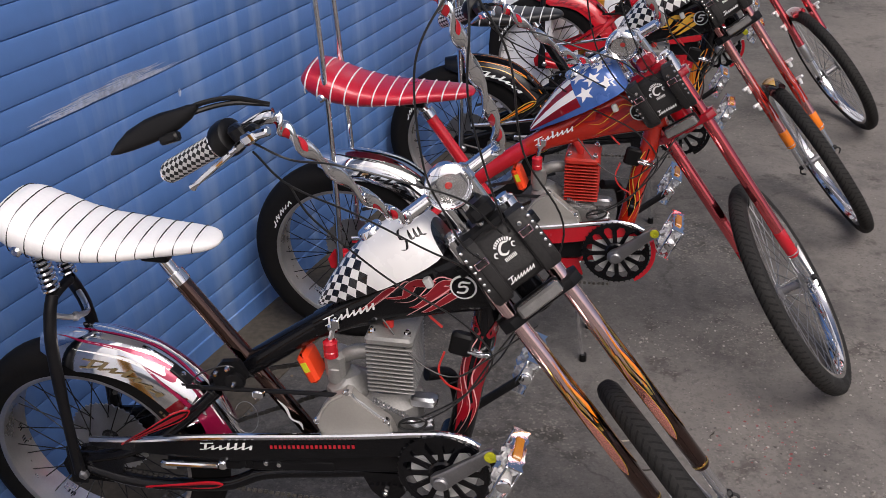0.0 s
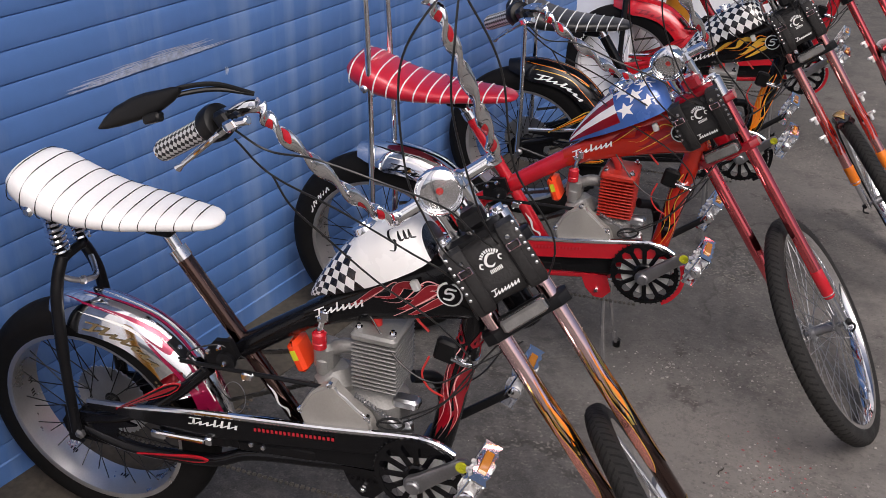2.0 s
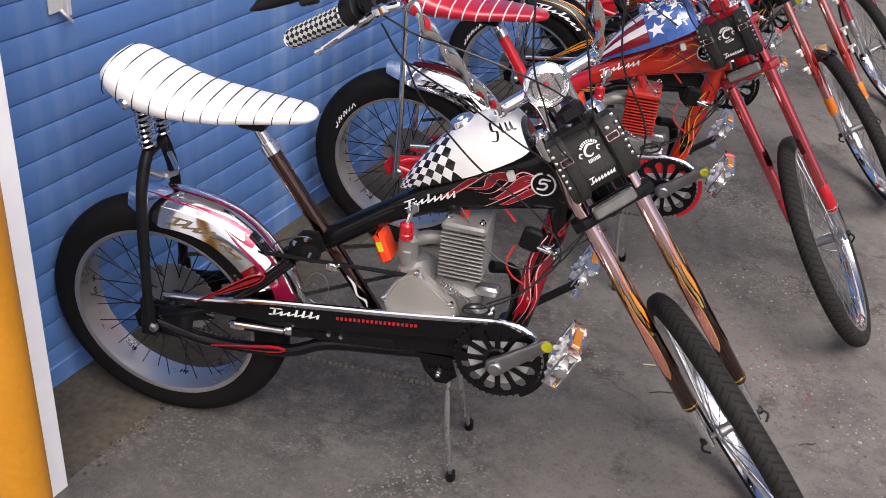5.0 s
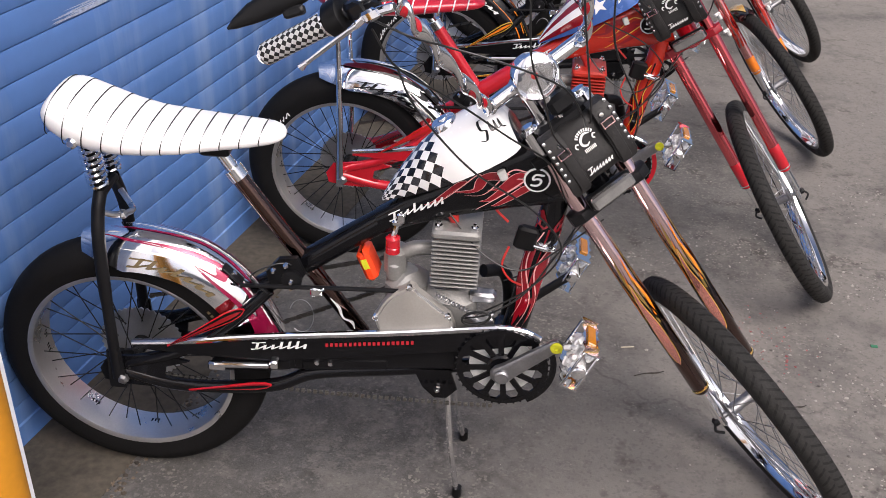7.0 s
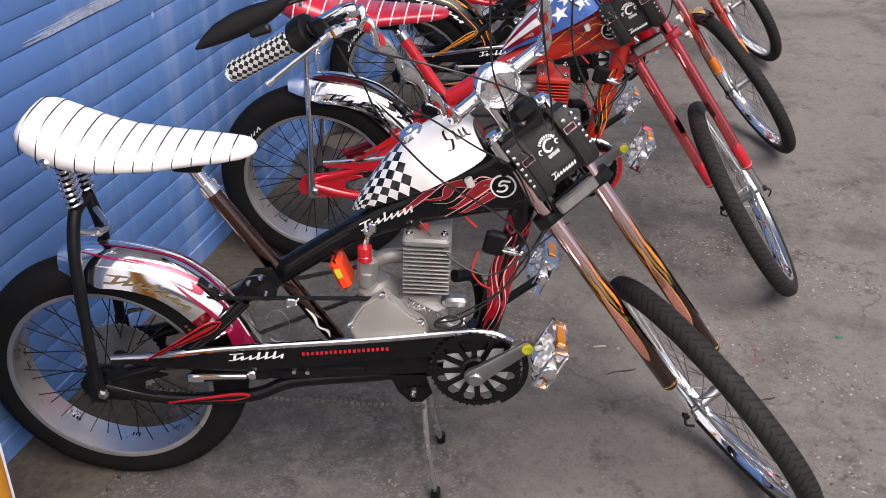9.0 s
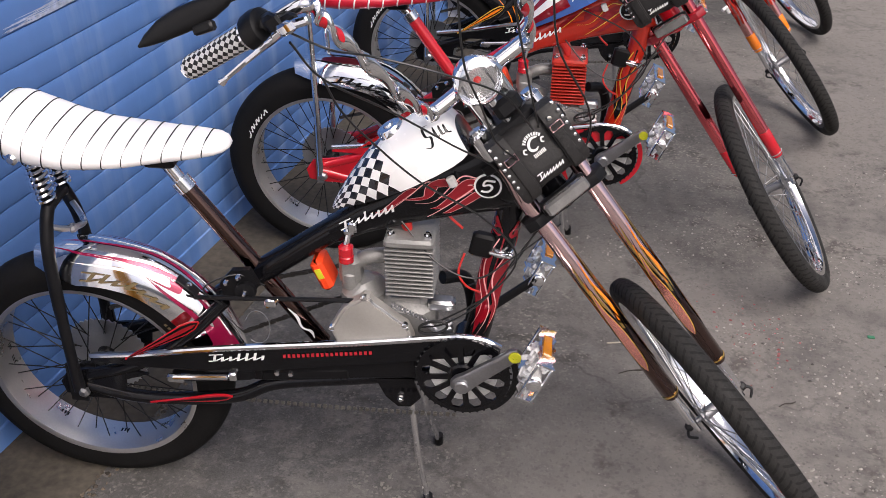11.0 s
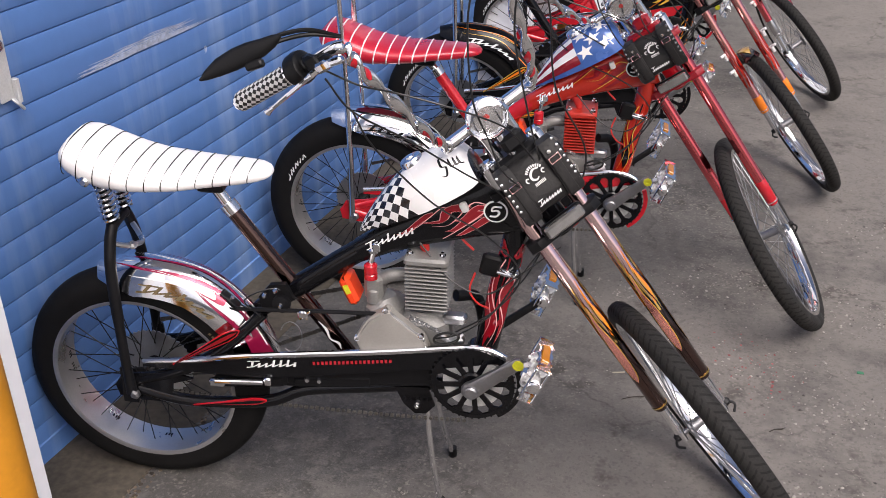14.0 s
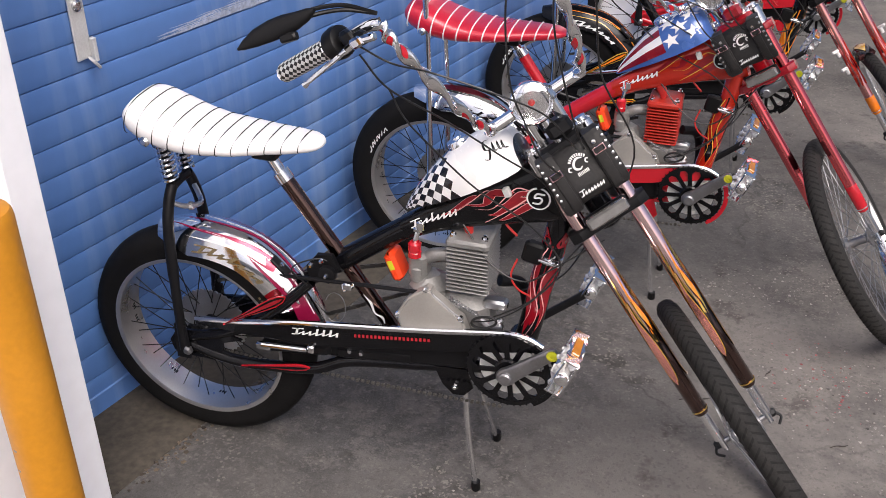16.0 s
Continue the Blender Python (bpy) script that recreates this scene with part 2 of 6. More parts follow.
def asphalt():
    """Worn, dusty asphalt: fine pale and dark stones, broad stains and thin cracks."""
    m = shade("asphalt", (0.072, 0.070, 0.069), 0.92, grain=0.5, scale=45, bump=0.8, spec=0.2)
    t, b = nodes_of(m)
    sock = b.inputs["Base Color"].links[0].from_socket
    co = t.nodes.new("ShaderNodeTexCoord")

    def mixed(sock, fac, colour):
        mx = t.nodes.new("ShaderNodeMix")
        mx.data_type = "RGBA"
        mx.inputs[7].default_value = (*colour, 1)
        t.links.new(fac, mx.inputs[0])
        t.links.new(sock, mx.inputs[6])
        return mx.outputs[2]

    def ramp(value, lo, hi, a, c):
        r = t.nodes.new("ShaderNodeMapRange")
        for k, v in zip(("From Min", "From Max", "To Min", "To Max"), (lo, hi, a, c)):
            r.inputs[k].default_value = v
        t.links.new(value, r.inputs["Value"])
        return r.outputs[0]

    def noise(scale, detail=4, rough=0.6):
        n = t.nodes.new("ShaderNodeTexNoise")
        n.inputs["Scale"].default_value, n.inputs["Detail"].default_value, n.inputs["Roughness"].default_value = scale, detail, rough
        t.links.new(co.outputs["Object"], n.inputs["Vector"])
        return n

    def times(a, c):
        k = t.nodes.new("ShaderNodeMath")
        k.operation = "MULTIPLY"
        t.links.new(a, k.inputs[0])
        t.links.new(c, k.inputs[1])
        return k.outputs[0]

    broad = noise(0.8, 6, 0.65).outputs["Fac"]
    # colour pales away from the door; dirt and the bicycles' shade are painted in
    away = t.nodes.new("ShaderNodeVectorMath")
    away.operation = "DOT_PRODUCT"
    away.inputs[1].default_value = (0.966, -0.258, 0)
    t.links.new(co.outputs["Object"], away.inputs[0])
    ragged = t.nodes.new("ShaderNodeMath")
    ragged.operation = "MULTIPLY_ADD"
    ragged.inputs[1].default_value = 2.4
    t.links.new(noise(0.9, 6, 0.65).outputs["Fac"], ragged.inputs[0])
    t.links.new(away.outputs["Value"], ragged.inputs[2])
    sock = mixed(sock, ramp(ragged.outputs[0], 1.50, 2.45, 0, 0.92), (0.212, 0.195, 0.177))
    sock = mixed(sock, ramp(broad, 0.46, 0.60, 0, 0.32), (0.165, 0.152, 0.138))
    sock = mixed(sock, ramp(noise(2.3, 5, 0.7).outputs["Fac"], 0.52, 0.65, 0, 0.6), (0.058, 0.055, 0.054))
    sock = mixed(sock, ramp(noise(9.0, 6, 0.75).outputs["Fac"], 0.52, 0.62, 0, 0.40), (0.160, 0.149, 0.136))
    sock = mixed(sock, ramp(noise(34.0, 5, 0.75).outputs["Fac"], 0.52, 0.66, 0, 0.35), (0.040, 0.038, 0.037))
    sock = mixed(sock, ramp(noise(17.0, 6, 0.8).outputs["Fac"], 0.53, 0.63, 0, 0.38), (0.19, 0.177, 0.162))
    sock = mixed(sock, ramp(noise(60.0, 3, 0.8).outputs["Fac"], 0.56, 0.66, 0, 0.35), (0.20, 0.187, 0.172))
    sock = mixed(sock, ramp(noise(5.2, 4, 0.7).outputs["Fac"], 0.60, 0.68, 0, 0.55), (0.036, 0.031, 0.027))
    # stones, each cell with a tone of its own
    cell = t.nodes.new("ShaderNodeTexVoronoi")
    cell.inputs["Scale"].default_value = 165
    t.links.new(co.outputs["Object"], cell.inputs["Vector"])
    tone = t.nodes.new("ShaderNodeSeparateColor")
    t.links.new(cell.outputs["Color"], tone.inputs[0])
    clump = ramp(noise(2.6, 6, 0.75).outputs["Fac"], 0.50, 0.66, 0.03, 1.0)
    sock = mixed(sock, times(ramp(tone.outputs[0], 0.80, 0.92, 0, 0.65), clump), (0.25, 0.23, 0.205))
    sock = mixed(sock, ramp(tone.outputs[1], 0.82, 0.95, 0, 0.22), (0.044, 0.041, 0.039))
    # cracks
    warp = t.nodes.new("ShaderNodeVectorMath")
    warp.operation = "MULTIPLY_ADD"
    t.links.new(noise(6.0, 5).outputs["Color"], warp.inputs[0])
    warp.inputs[1].default_value = (0.22, 0.22, 0)
    t.links.new(co.outputs["Object"], warp.inputs[2])
    crack = t.nodes.new("ShaderNodeTexVoronoi")
    crack.feature = "DISTANCE_TO_EDGE"
    crack.inputs["Scale"].default_value = 1.3
    t.links.new(warp.outputs[0], crack.inputs["Vector"])
    line = ramp(crack.outputs["Distance"], 0.0, 0.010, 0.45, 0.0)
    sock = mixed(sock, times(line, ramp(broad, 0.40, 0.56, 1, 0)), (0.035, 0.032, 0.03))
    t.links.new(sock, b.inputs["Base Color"])
    return m


ASPHALT = asphalt()


def islands(name, dark, pale, rough=0.85):
    """Loose bits, each with a tone of its own."""
    m = shade(name, pale, rough, grain=0.2, scale=60)
    t, b = nodes_of(m)
    g = t.nodes.new("ShaderNodeNewGeometry")
    mx = t.nodes.new("ShaderNodeMix")
    mx.data_type = "RGBA"
    mx.inputs[6].default_value, mx.inputs[7].default_value = (*dark, 1), (*pale, 1)
    t.links.new(g.outputs["Random Per Island"], mx.inputs[0])
    t.links.new(mx.outputs[2], b.inputs["Base Color"])
    return m


GRIT = islands("loose_grit", (0.06, 0.055, 0.050), (0.36, 0.335, 0.30))
DEBRIS = islands("sill_dirt", (0.020, 0.015, 0.011), (0.15, 0.115, 0.08))
CHIP_RED = islands("red_paint_chip", (0.17, 0.05, 0.05), (0.32, 0.11, 0.11))
SPLINTER = shade("pale_splinter", (0.34, 0.30, 0.24), 0.8, grain=0.2)
TWIG = shade("dry_twig", (0.035, 0.028, 0.022), 0.8, grain=0.3)
GREEN_BIT = shade("green_plastic_bit", (0.03, 0.16, 0.08), 0.5, grain=0.1)
BOUNCE_WALL = shade("pale_bounce_wall", (0.52, 0.49, 0.46), 0.85, grain=0.2, scale=2, bump=0.3)
PINK_LINE = shade("pink_pinstripe", (0.78, 0.36, 0.36), 0.35, coat=0.4, grain=0.08)
GOLD_WORN = shade("worn_gold_lettering", (0.13, 0.095, 0.045), 0.4, grain=0.35, scale=120)


def glass(name):
    m = bpy.data.materials.new(name)
    m.use_nodes = True
    t, b = nodes_of(m)
    b.inputs["Base Color"].default_value = (1, 1, 1, 1)
    b.inputs["Roughness"].default_value = 0.02
    b.inputs["Transmission Weight"].default_value = 1.0
    b.inputs["IOR"].default_value = 1.45
    return m


LENS_GLASS = glass("lamp_glass")

# ---- mesh helpers ----
def spline(pts, n=8):
    """A smooth line through the points."""
    p = [Vector(q) for q in pts]
    if len(p) < 3:
        return [p[0].lerp(p[-1], i / n) for i in range(n + 1)]
    p = [2 * p[0] - p[1]] + p + [2 * p[-1] - p[-2]]
    out = []
    for i in range(1, len(p) - 2):
        for k in range(n):
            s = k / n
            a, b, c, d = p[i - 1], p[i], p[i + 1], p[i + 2]
            out.append(0.5 * ((2 * b) + (c - a) * s + (2 * a - 5 * b + 4 * c - d) * s * s + (3 * b - a - 3 * c + d) * s ** 3))
    return out + [p[-2]]


def loft(bm, rings, caps=True, closed=True, uv=False):
    """Skin over rings of points; u runs along, v round."""
    layer = bm.loops.layers.uv.verify() if uv else None
    vs = [[bm.verts.new(p) for p in ring] for ring in rings]
    n, m = len(vs), len(vs[0])
    for i in range(n - 1):
        for j in range(m if closed else m - 1):
            k = (j + 1) % m
            f = bm.faces.new((vs[i][j], vs[i][k], vs[i + 1][k], vs[i + 1][j]))
            if uv:
                for lp, (a, b) in zip(f.loops, ((i, j), (i, j + 1), (i + 1, j + 1), (i + 1, j))):
                    lp[layer].uv = (a / (n - 1), b / m)
    if caps and closed:
        bm.faces.new(vs[0][::-1])
        bm.faces.new(vs[-1])
    return bm


def around(centre, x, y, rx, ry, seg, power=2.0):
    out = []
    for j in range(seg):
        a = 2 * math.pi * j / seg
        c, s = math.cos(a), math.sin(a)
        out.append(centre + x * rx * math.copysign(abs(c) ** (2 / power), c) + y * ry * math.copysign(abs(s) ** (2 / power), s))
    return out


def tube(bm, pts, r, seg=10, caps=True, uv=False):
    pts = [Vector(p) for p in pts]
    rad = r if isinstance(r, (list, tuple)) else [r] * len(pts)
    t = (pts[1] - pts[0]).normalized()
    x = t.orthogonal().normalized()
    rings = []
    for i, p in enumerate(pts):
        t = (pts[min(i + 1, len(pts) - 1)] - pts[max(i - 1, 0)]).normalized()
        x = (x - t * x.dot(t)).normalized()
        rings.append(around(p, x, t.cross(x), rad[i], rad[i], seg))
    return loft(bm, rings, caps, uv=uv)


def rod(bm, a, b, r, seg=12, bevel=0.0):
    """A straight round bar with eased ends."""
    a, b = Vector(a), Vector(b)
    d = (b - a).normalized()
    if bevel:
        return tube(bm, [a, a + d * bevel, b - d * bevel, b], [r - bevel, r, r, r - bevel], seg)
    return tube(bm, [a, b], r, seg)


def lathe(bm, profile, centre, axis, seg=32, closed=False, uv=False):
    """Turns (radius, height) pairs round the axis."""
    centre, axis = Vector(centre), Vector(axis).normalized()
    x = axis.orthogonal().normalized()
    y = axis.cross(x)
    rings = [around(centre + axis * h, x, y, r, r, seg) for r, h in profile]
    if closed:
        rings.append(rings[0])
        vs = [[bm.verts.new(p) for p in ring] for ring in rings[:-1]]
        n = len(vs)
        for i in range(n):
            for j in range(seg):
                k = (j + 1) % seg
                bm.faces.new((vs[i][j], vs[i][k], vs[(i + 1) % n][k], vs[(i + 1) % n][j]))
        return bm
    return loft(bm, rings, True, uv=uv)


def block(bm, centre, size, axes=None, bevel=0.003):
    """A box with eased edges; axes: three unit vectors."""
    ax = [Vector(a) for a in (axes or ((1, 0, 0), (0, 1, 0), (0, 0, 1)))]
    c = Vector(centre)
    h = [s / 2 for s in size]
    bv = min(bevel, min(h) * 0.6)
    rings = []
    for z, inset in ((-h[2], bv), (-h[2] + bv, 0), (h[2] - bv, 0), (h[2], bv)):
        ring = []
        for sx, sy in ((1, 1), (-1, 1), (-1, -1), (1, -1)):
            a, b = h[0] - inset, h[1] - inset
            for dx, dy in (((0, -bv), (-bv, 0)) if sx * sy > 0 else ((-bv, 0), (0, -bv))):
                ring.append(c + ax[0] * sx * (a + dx) + ax[1] * sy * (b + dy) + ax[2] * z)
        rings.append(ring)
    return loft(bm, rings)


def plate(bm, outline, place, depth):
    """A flat outline in (u, v), set by place(u, v), with thickness along depth."""
    d = Vector(depth)
    a = [Vector(place(u, v)) for u, v in outline]
    lo, hi = [bm.verts.new(p) for p in a], [bm.verts.new(p + d) for p in a]
    bm.faces.new(lo[::-1])
    bm.faces.new(hi)
    for i in range(len(a)):
        k = (i + 1) % len(a)
        bm.faces.new((lo[i], lo[k], hi[k], hi[i]))
    return bm


def strip(bm, place, line, widths, n=6):
    """A tapered painted line on a surface that place(u, v) gives."""
    pts = spline([(u, v, w) for (u, v), w in zip(line, widths)], n)
    rows = []
    for i, p in enumerate(pts):
        t = pts[min(i + 1, len(pts) - 1)] - pts[max(i - 1, 0)]
        k = Vector((-t.y, t.x)).normalized() * max(p.z, 0.0002)
        rows.append([bm.verts.new(place(p.x + k.x * s, p.y + k.y * s)) for s in (-1, 0, 1)])
    for a, b in zip(rows, rows[1:]):
        for j in (0, 1):
            bm.faces.new((a[j], a[j + 1], b[j + 1], b[j]))
    return bm


def bars(bm, place, u, v, length, height, count, slant=0.25):
    """Plain strokes in place of lettering: slanted stems, with joins between them when slanted."""
    rng = random.Random(int(u * 1000) + count)
    step = length / count

    def quad(*q):
        bm.faces.new([bm.verts.new(place(*p)) for p in q])
    for i in range(count):
        w = step * (0.34 if slant else 0.6)
        tall = height * (1.0 if i == 0 or (slant and rng.random() < 0.25) else 0.62 if slant else 1.0)
        a, b, s = u + i * step, v, slant
        quad((a, b), (a + w, b), (a + w + s * tall, b + tall), (a + s * tall, b + tall))
        if slant and i < count - 1:
            t = height * 0.16
            quad((a + w * 0.9, b), (a + w * 0.9, b + t), (a + step + s * height * 0.5, b + height * 0.5), (a + step + s * height * 0.5, b + height * 0.5 - t))
        if slant and i == 0:
            quad((a - w, b + tall * 0.86), (a - w, b + tall), (a + step * 1.4, b + tall), (a + step * 1.4, b + tall * 0.86))
            quad((a - w * 1.5, b), (a - w * 1.5, b + tall * 0.15), (a + w, b + tall * 0.15), (a + w, b))
    return bm


def part(name, bm, material, parent=None, label="", smooth=35, flip=True):
    """One mesh object under a thing or under a part."""
    me = bpy.data.meshes.new(name)
    if flip:
        bmesh.ops.recalc_face_normals(bm, faces=bm.faces[:])
    bm.to_mesh(me)
    bm.free()
    me.materials.append(material)
    me.shade_smooth()
    me.set_sharp_from_angle(angle=radians(smooth))
    ob = new(name, me)
    if parent:
        ob.parent = parent
    if label:
        tagged(ob, label)
    return ob


def N():
    return bmesh.new()

# ---- the place ----
# The door's foot runs along U from DOOR0; OUT points away from the door to the yard.
DOOR0 = Vector((-0.344, -0.018, 0))
U = Vector((0.205, 0.979, 0)).normalized()
OUT = Vector((U.y, -U.x, 0))
UP = Vector((0, 0, 1))
UT = (U - UP * 0.05).normalized()  # along the slats, level with the yard
S0, S1, REVEAL, DOOR_TOP, WALL_TOP = -0.276, 3.18, 0.264, 2.75, 4.2
BASE, FALL = -0.0400, -0.060  # the yard lies a little lower than the bicycles' zero, and falls away along y


def at(s, out, z):
    return DOOR0 + U * s + OUT * out + UP * (z - 0.05 * s)


def gz(y, x=0.0):
    return BASE + FALL * y + 0.010 * x


def thing(name, label, category, group="", kind=""):
    return tagged(new(name), label, category, group, kind)


bm = N()
far = 400
bm.faces.new([bm.verts.new((x * far, y * far, gz(y * far, x * far))) for x, y in ((-1, -1), (1, -1), (1, 1), (-1, 1))])
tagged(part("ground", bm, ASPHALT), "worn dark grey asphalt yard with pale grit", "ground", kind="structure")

bm = N()
rings = []
for s in (S0, S1):
    rings.append([Vector((at(s, o, 0).x, at(s, o, 0).y, gz(at(s, o, 0).y, at(s, o, 0).x) + h)) for o, h in ((-0.05, -0.14), (-0.05, 0.006), (REVEAL - 0.006, 0.006), (REVEAL, 0.002), (REVEAL, -0.14))])
loft(bm, rings)
tagged(part("door_sill", bm, CONCRETE), "stained pale concrete sill under the blue door", "sill", kind="structure")


def wall_piece(name, s0, s1, z0, z1, label):
    bm = N()
    block(bm, at((s0 + s1) / 2, REVEAL - 0.2, (z0 + z1) / 2), (s1 - s0, 0.4, z1 - z0), (U, OUT, UP), 0.006)
    return tagged(part(name, bm, WALL_WHITE), label, "wall", kind="structure")


wall_1 = wall_piece("wall_1", -9.0, S0, -0.3, WALL_TOP, "white painted wall beside the blue door")
wall_2 = wall_piece("wall_2", S1, 12.0, -1.2, WALL_TOP, "white painted wall past the blue door")
wall_3 = wall_piece("wall_3", S0, S1, DOOR_TOP, WALL_TOP, "white painted wall over the blue door")
for s0, s1, ob in ((S0 - 0.075, S0 - 0.002, wall_1), (S1 + 0.002, S1 + 0.075, wall_2)):
    bm = N()
    block(bm, at((s0 + s1) / 2, REVEAL + 0.006, 1.25), (s1 - s0, 0.014, 3.1), (U, OUT, UP), 0.003)
    part("trim", bm, WALL_WHITE, ob)

# The rolling door: one curved slat over another.
door = thing("door_1", "closed blue rolling steel door of scuffed horizontal slats", "rolling door", kind="structure")
PITCH = 0.0695
prof = [(0.008, 0.0), (0.0100, 0.0010), (0.0110, 0.0035), (0.0118, 0.022), (0.0122, 0.036), (0.0118, 0.050), (0.0112, 0.0650), (0.0102, 0.0676), (0.008, 0.0683), (-0.006, 0.0682), (-0.006, 0.0)]
bm = N()
loft(bm, [[at(s, o, z) for o, z in prof] for s in (S0 + 0.004, S1 - 0.004)])
slat_mesh = None
z = 0.832 - 14 * PITCH
while z < DOOR_TOP:
    if slat_mesh is None:
        ob = part("slat", bm, DOOR_BLUE, door, smooth=50)
        slat_mesh = ob.data
    else:
        ob = new("slat", slat_mesh)
        ob.parent = door
    ob.location = (0, 0, z)
    z += PITCH
bm = N()
block(bm, at((S0 + S1) / 2, 0.006, -0.03), (S1 - S0 - 0.01, 0.02, 0.10), (UT, OUT, UP), 0.003)
part("bottom_bar", bm, DOOR_BLUE, door)
bm = N()
block(bm, at((S0 + S1) / 2, -0.012, DOOR_TOP / 2 - 0.15), (S1 - S0 - 0.01, 0.008, DOOR_TOP + 0.3), (UT, OUT, UP), 0.002)
part("backing", bm, DOOR_BLUE, door)
bm = N()
rng = random.Random(12)
for k in range(190):
    s0 = rng.triangular(0.30, 0.76, 0.62)
    zz = 0.836 + abs(rng.gauss(0, 0.010)) * (1.2 - abs(s0 - 0.62))
    ln, th = rng.uniform(0.03, 0.17), rng.uniform(0.0004, 0.0013)
    strip(bm, lambda u, v: at(u, 0.0130 + 0.00001 * k, v), [(s0, zz), (s0 + ln * 0.3, zz + rng.uniform(-0.001, 0.002)), (s0 + ln * 0.7, zz + rng.uniform(-0.002, 0.001)), (s0 + ln, zz)], [0.0002, th, th * 0.7, 0.0002])
for s0, zz in ((0.853, 0.760), (0.859, 0.760)):
    strip(bm, lambda u, v: at(u, 0.0131, v), [(s0, zz - 0.012), (s0 + 0.003, zz), (s0, zz + 0.012)], [0.0003, 0.003, 0.0003])
part("scrape", bm, SCUFF, door, "long pale scrape in the paint")

latch = thing("door_latch", "galvanised slide latch plate screwed to the blue door", "latch")
bm = N()
block(bm, at(0.103, 0.020, 0.936), (0.042, 0.006, 0.150), (U, OUT, UP), 0.002)
part("plate", bm, GALVANISED, latch)
bm = N()
lathe(bm, [(0.013, 0), (0.013, 0.006), (0.009, 0.009)], at(0.103, 0.022, 0.983), OUT, 16)
part("lock_cylinder", bm, CHROME_DULL, latch)
bm = N()
block(bm, at(0.124, 0.030, 0.880), (0.012, 0.014, 0.055), (U, OUT, UP), 0.002)
tube(bm, spline([at(0.105, 0.03, 0.868), at(0.11, 0.04, 0.856), at(0.128, 0.035, 0.838)], 4), 0.004, 6)
part("bolt", bm, GALVANISED, latch)


def bollard(s, out, tall, r, label):
    ob = thing("bollard", label, "bollard", "door bollards")
    c = at(s, out, 0)
    bm = N()
    lathe(bm, [(r, -0.35), (r, tall - 0.02), (r * 0.97, tall - 0.008), (r * 0.9, tall - 0.002), (r * 0.5, tall + 0.004), (0.002, tall + 0.005)], c, UP, 36)
    part("post", bm, YELLOW_POST, ob)
    for a, zz in ((-2.2, 0.72), (-1.9, 0.40), (-2.0, 0.35)):
        p = c + Vector((math.cos(a), math.sin(a), 0)) * r
        bm = N()
        block(bm, p + UP * zz, (0.008, 0.003, 0.004), (UP.cross(p - c).normalized(), (p - c).normalized(), UP), 0.001)
        part("chip", bm, STEEL, ob, "bare metal chip")
    for a, zz, tall in ((-1.75, 0.10, 0.05), (-1.45, 0.20, 0.03), (-1.9, 0.03, 0.06)):
        d = Vector((math.cos(a), math.sin(a), 0))
        side = UP.cross(d)
        bm = N()
        strip(bm, lambda u, v: c + (d * math.cos(v / r) + side * math.sin(v / r)) * (r + 0.0006) + UP * u, [(zz, 0.002), (zz + tall * 0.4, -0.003), (zz + tall * 0.8, 0.003), (zz + tall, 0.0)], [0.002, 0.011, 0.006, 0.001], 5)
        part("smudge", bm, TWIG, ob, "dark rubbed smudge")
    return ob


bollard(-0.516, 0.428, 0.868, 0.050, "yellow painted steel bollard before the white wall")
bollard(3.42, 0.40, 0.64, 0.056, "yellow painted steel bollard past the row of bicycles")

# Added plain walls, unseen well behind the camera: they close the yard, brighten reflections.
for k, (a, b, w, d) in enumerate(((1.5, 13.0, 27.0, 0.3), (-12.0, 6.5, 0.3, 13.0), (15.0, 6.5, 0.3, 13.0))):
    bm = N()
    block(bm, at(a, b, 0.2), (w, d, 3.0), (U, OUT, UP), 0.02)
    tagged(part("wall_%d" % (k + 4), bm, BOUNCE_WALL), "plain pale wall added unseen to close the yard and bounce light", "wall", kind="structure")


def scatter(name, material, label, category, count, seed, spot, size):
    """Loose bits pressed into the ground, one mesh."""
    rng = random.Random(seed)
    verts, faces = [], []
    for _ in range(count):
        x, y = spot(rng)
        r = size(rng)
        base = len(verts)
        turn = rng.uniform(0, 6.28)
        for k in range(5):
            a = turn + k * 1.2566
            q = r * rng.uniform(0.7, 1.2)
            verts.append((x + q * math.cos(a), y + q * math.sin(a), gz(y, x) - r * 0.1))
        for k in range(3):
            a = turn + k * 2.094
            q = r * rng.uniform(0.35, 0.6)
            verts.append((x + q * math.cos(a), y + q * math.sin(a), gz(y, x) + r * rng.uniform(0.35, 0.6)))
        n = base
        faces += [(n + 5, n + 6, n + 7), (n, n + 1, n + 5), (n + 1, n + 6, n + 5), (n + 1, n + 2, n + 6), (n + 2, n + 3, n + 6), (n + 3, n + 7, n + 6), (n + 3, n + 4, n + 7), (n + 4, n + 5, n + 7), (n + 4, n, n + 5)]
    me = bpy.data.meshes.new(name)
    me.from_pydata(verts, [], faces)
    me.materials.append(material)
    return tagged(new(name, me), label, category, kind="stuff")


CLUMPS = [(0.9 + 2.3 * random.Random(k).random(), -1.2 + 4.6 * random.Random(k + 77).random(), 0.1 + 0.3 * random.Random(k + 9).random()) for k in range(26)]


def yard(rng):
    if rng.random() < 0.78:
        x, y, r = rng.choice(CLUMPS)
        return rng.gauss(x, r), rng.gauss(y, r)
    return rng.triangular(0.05, 3.4, 2.2), rng.uniform(-1.4, 4.2)


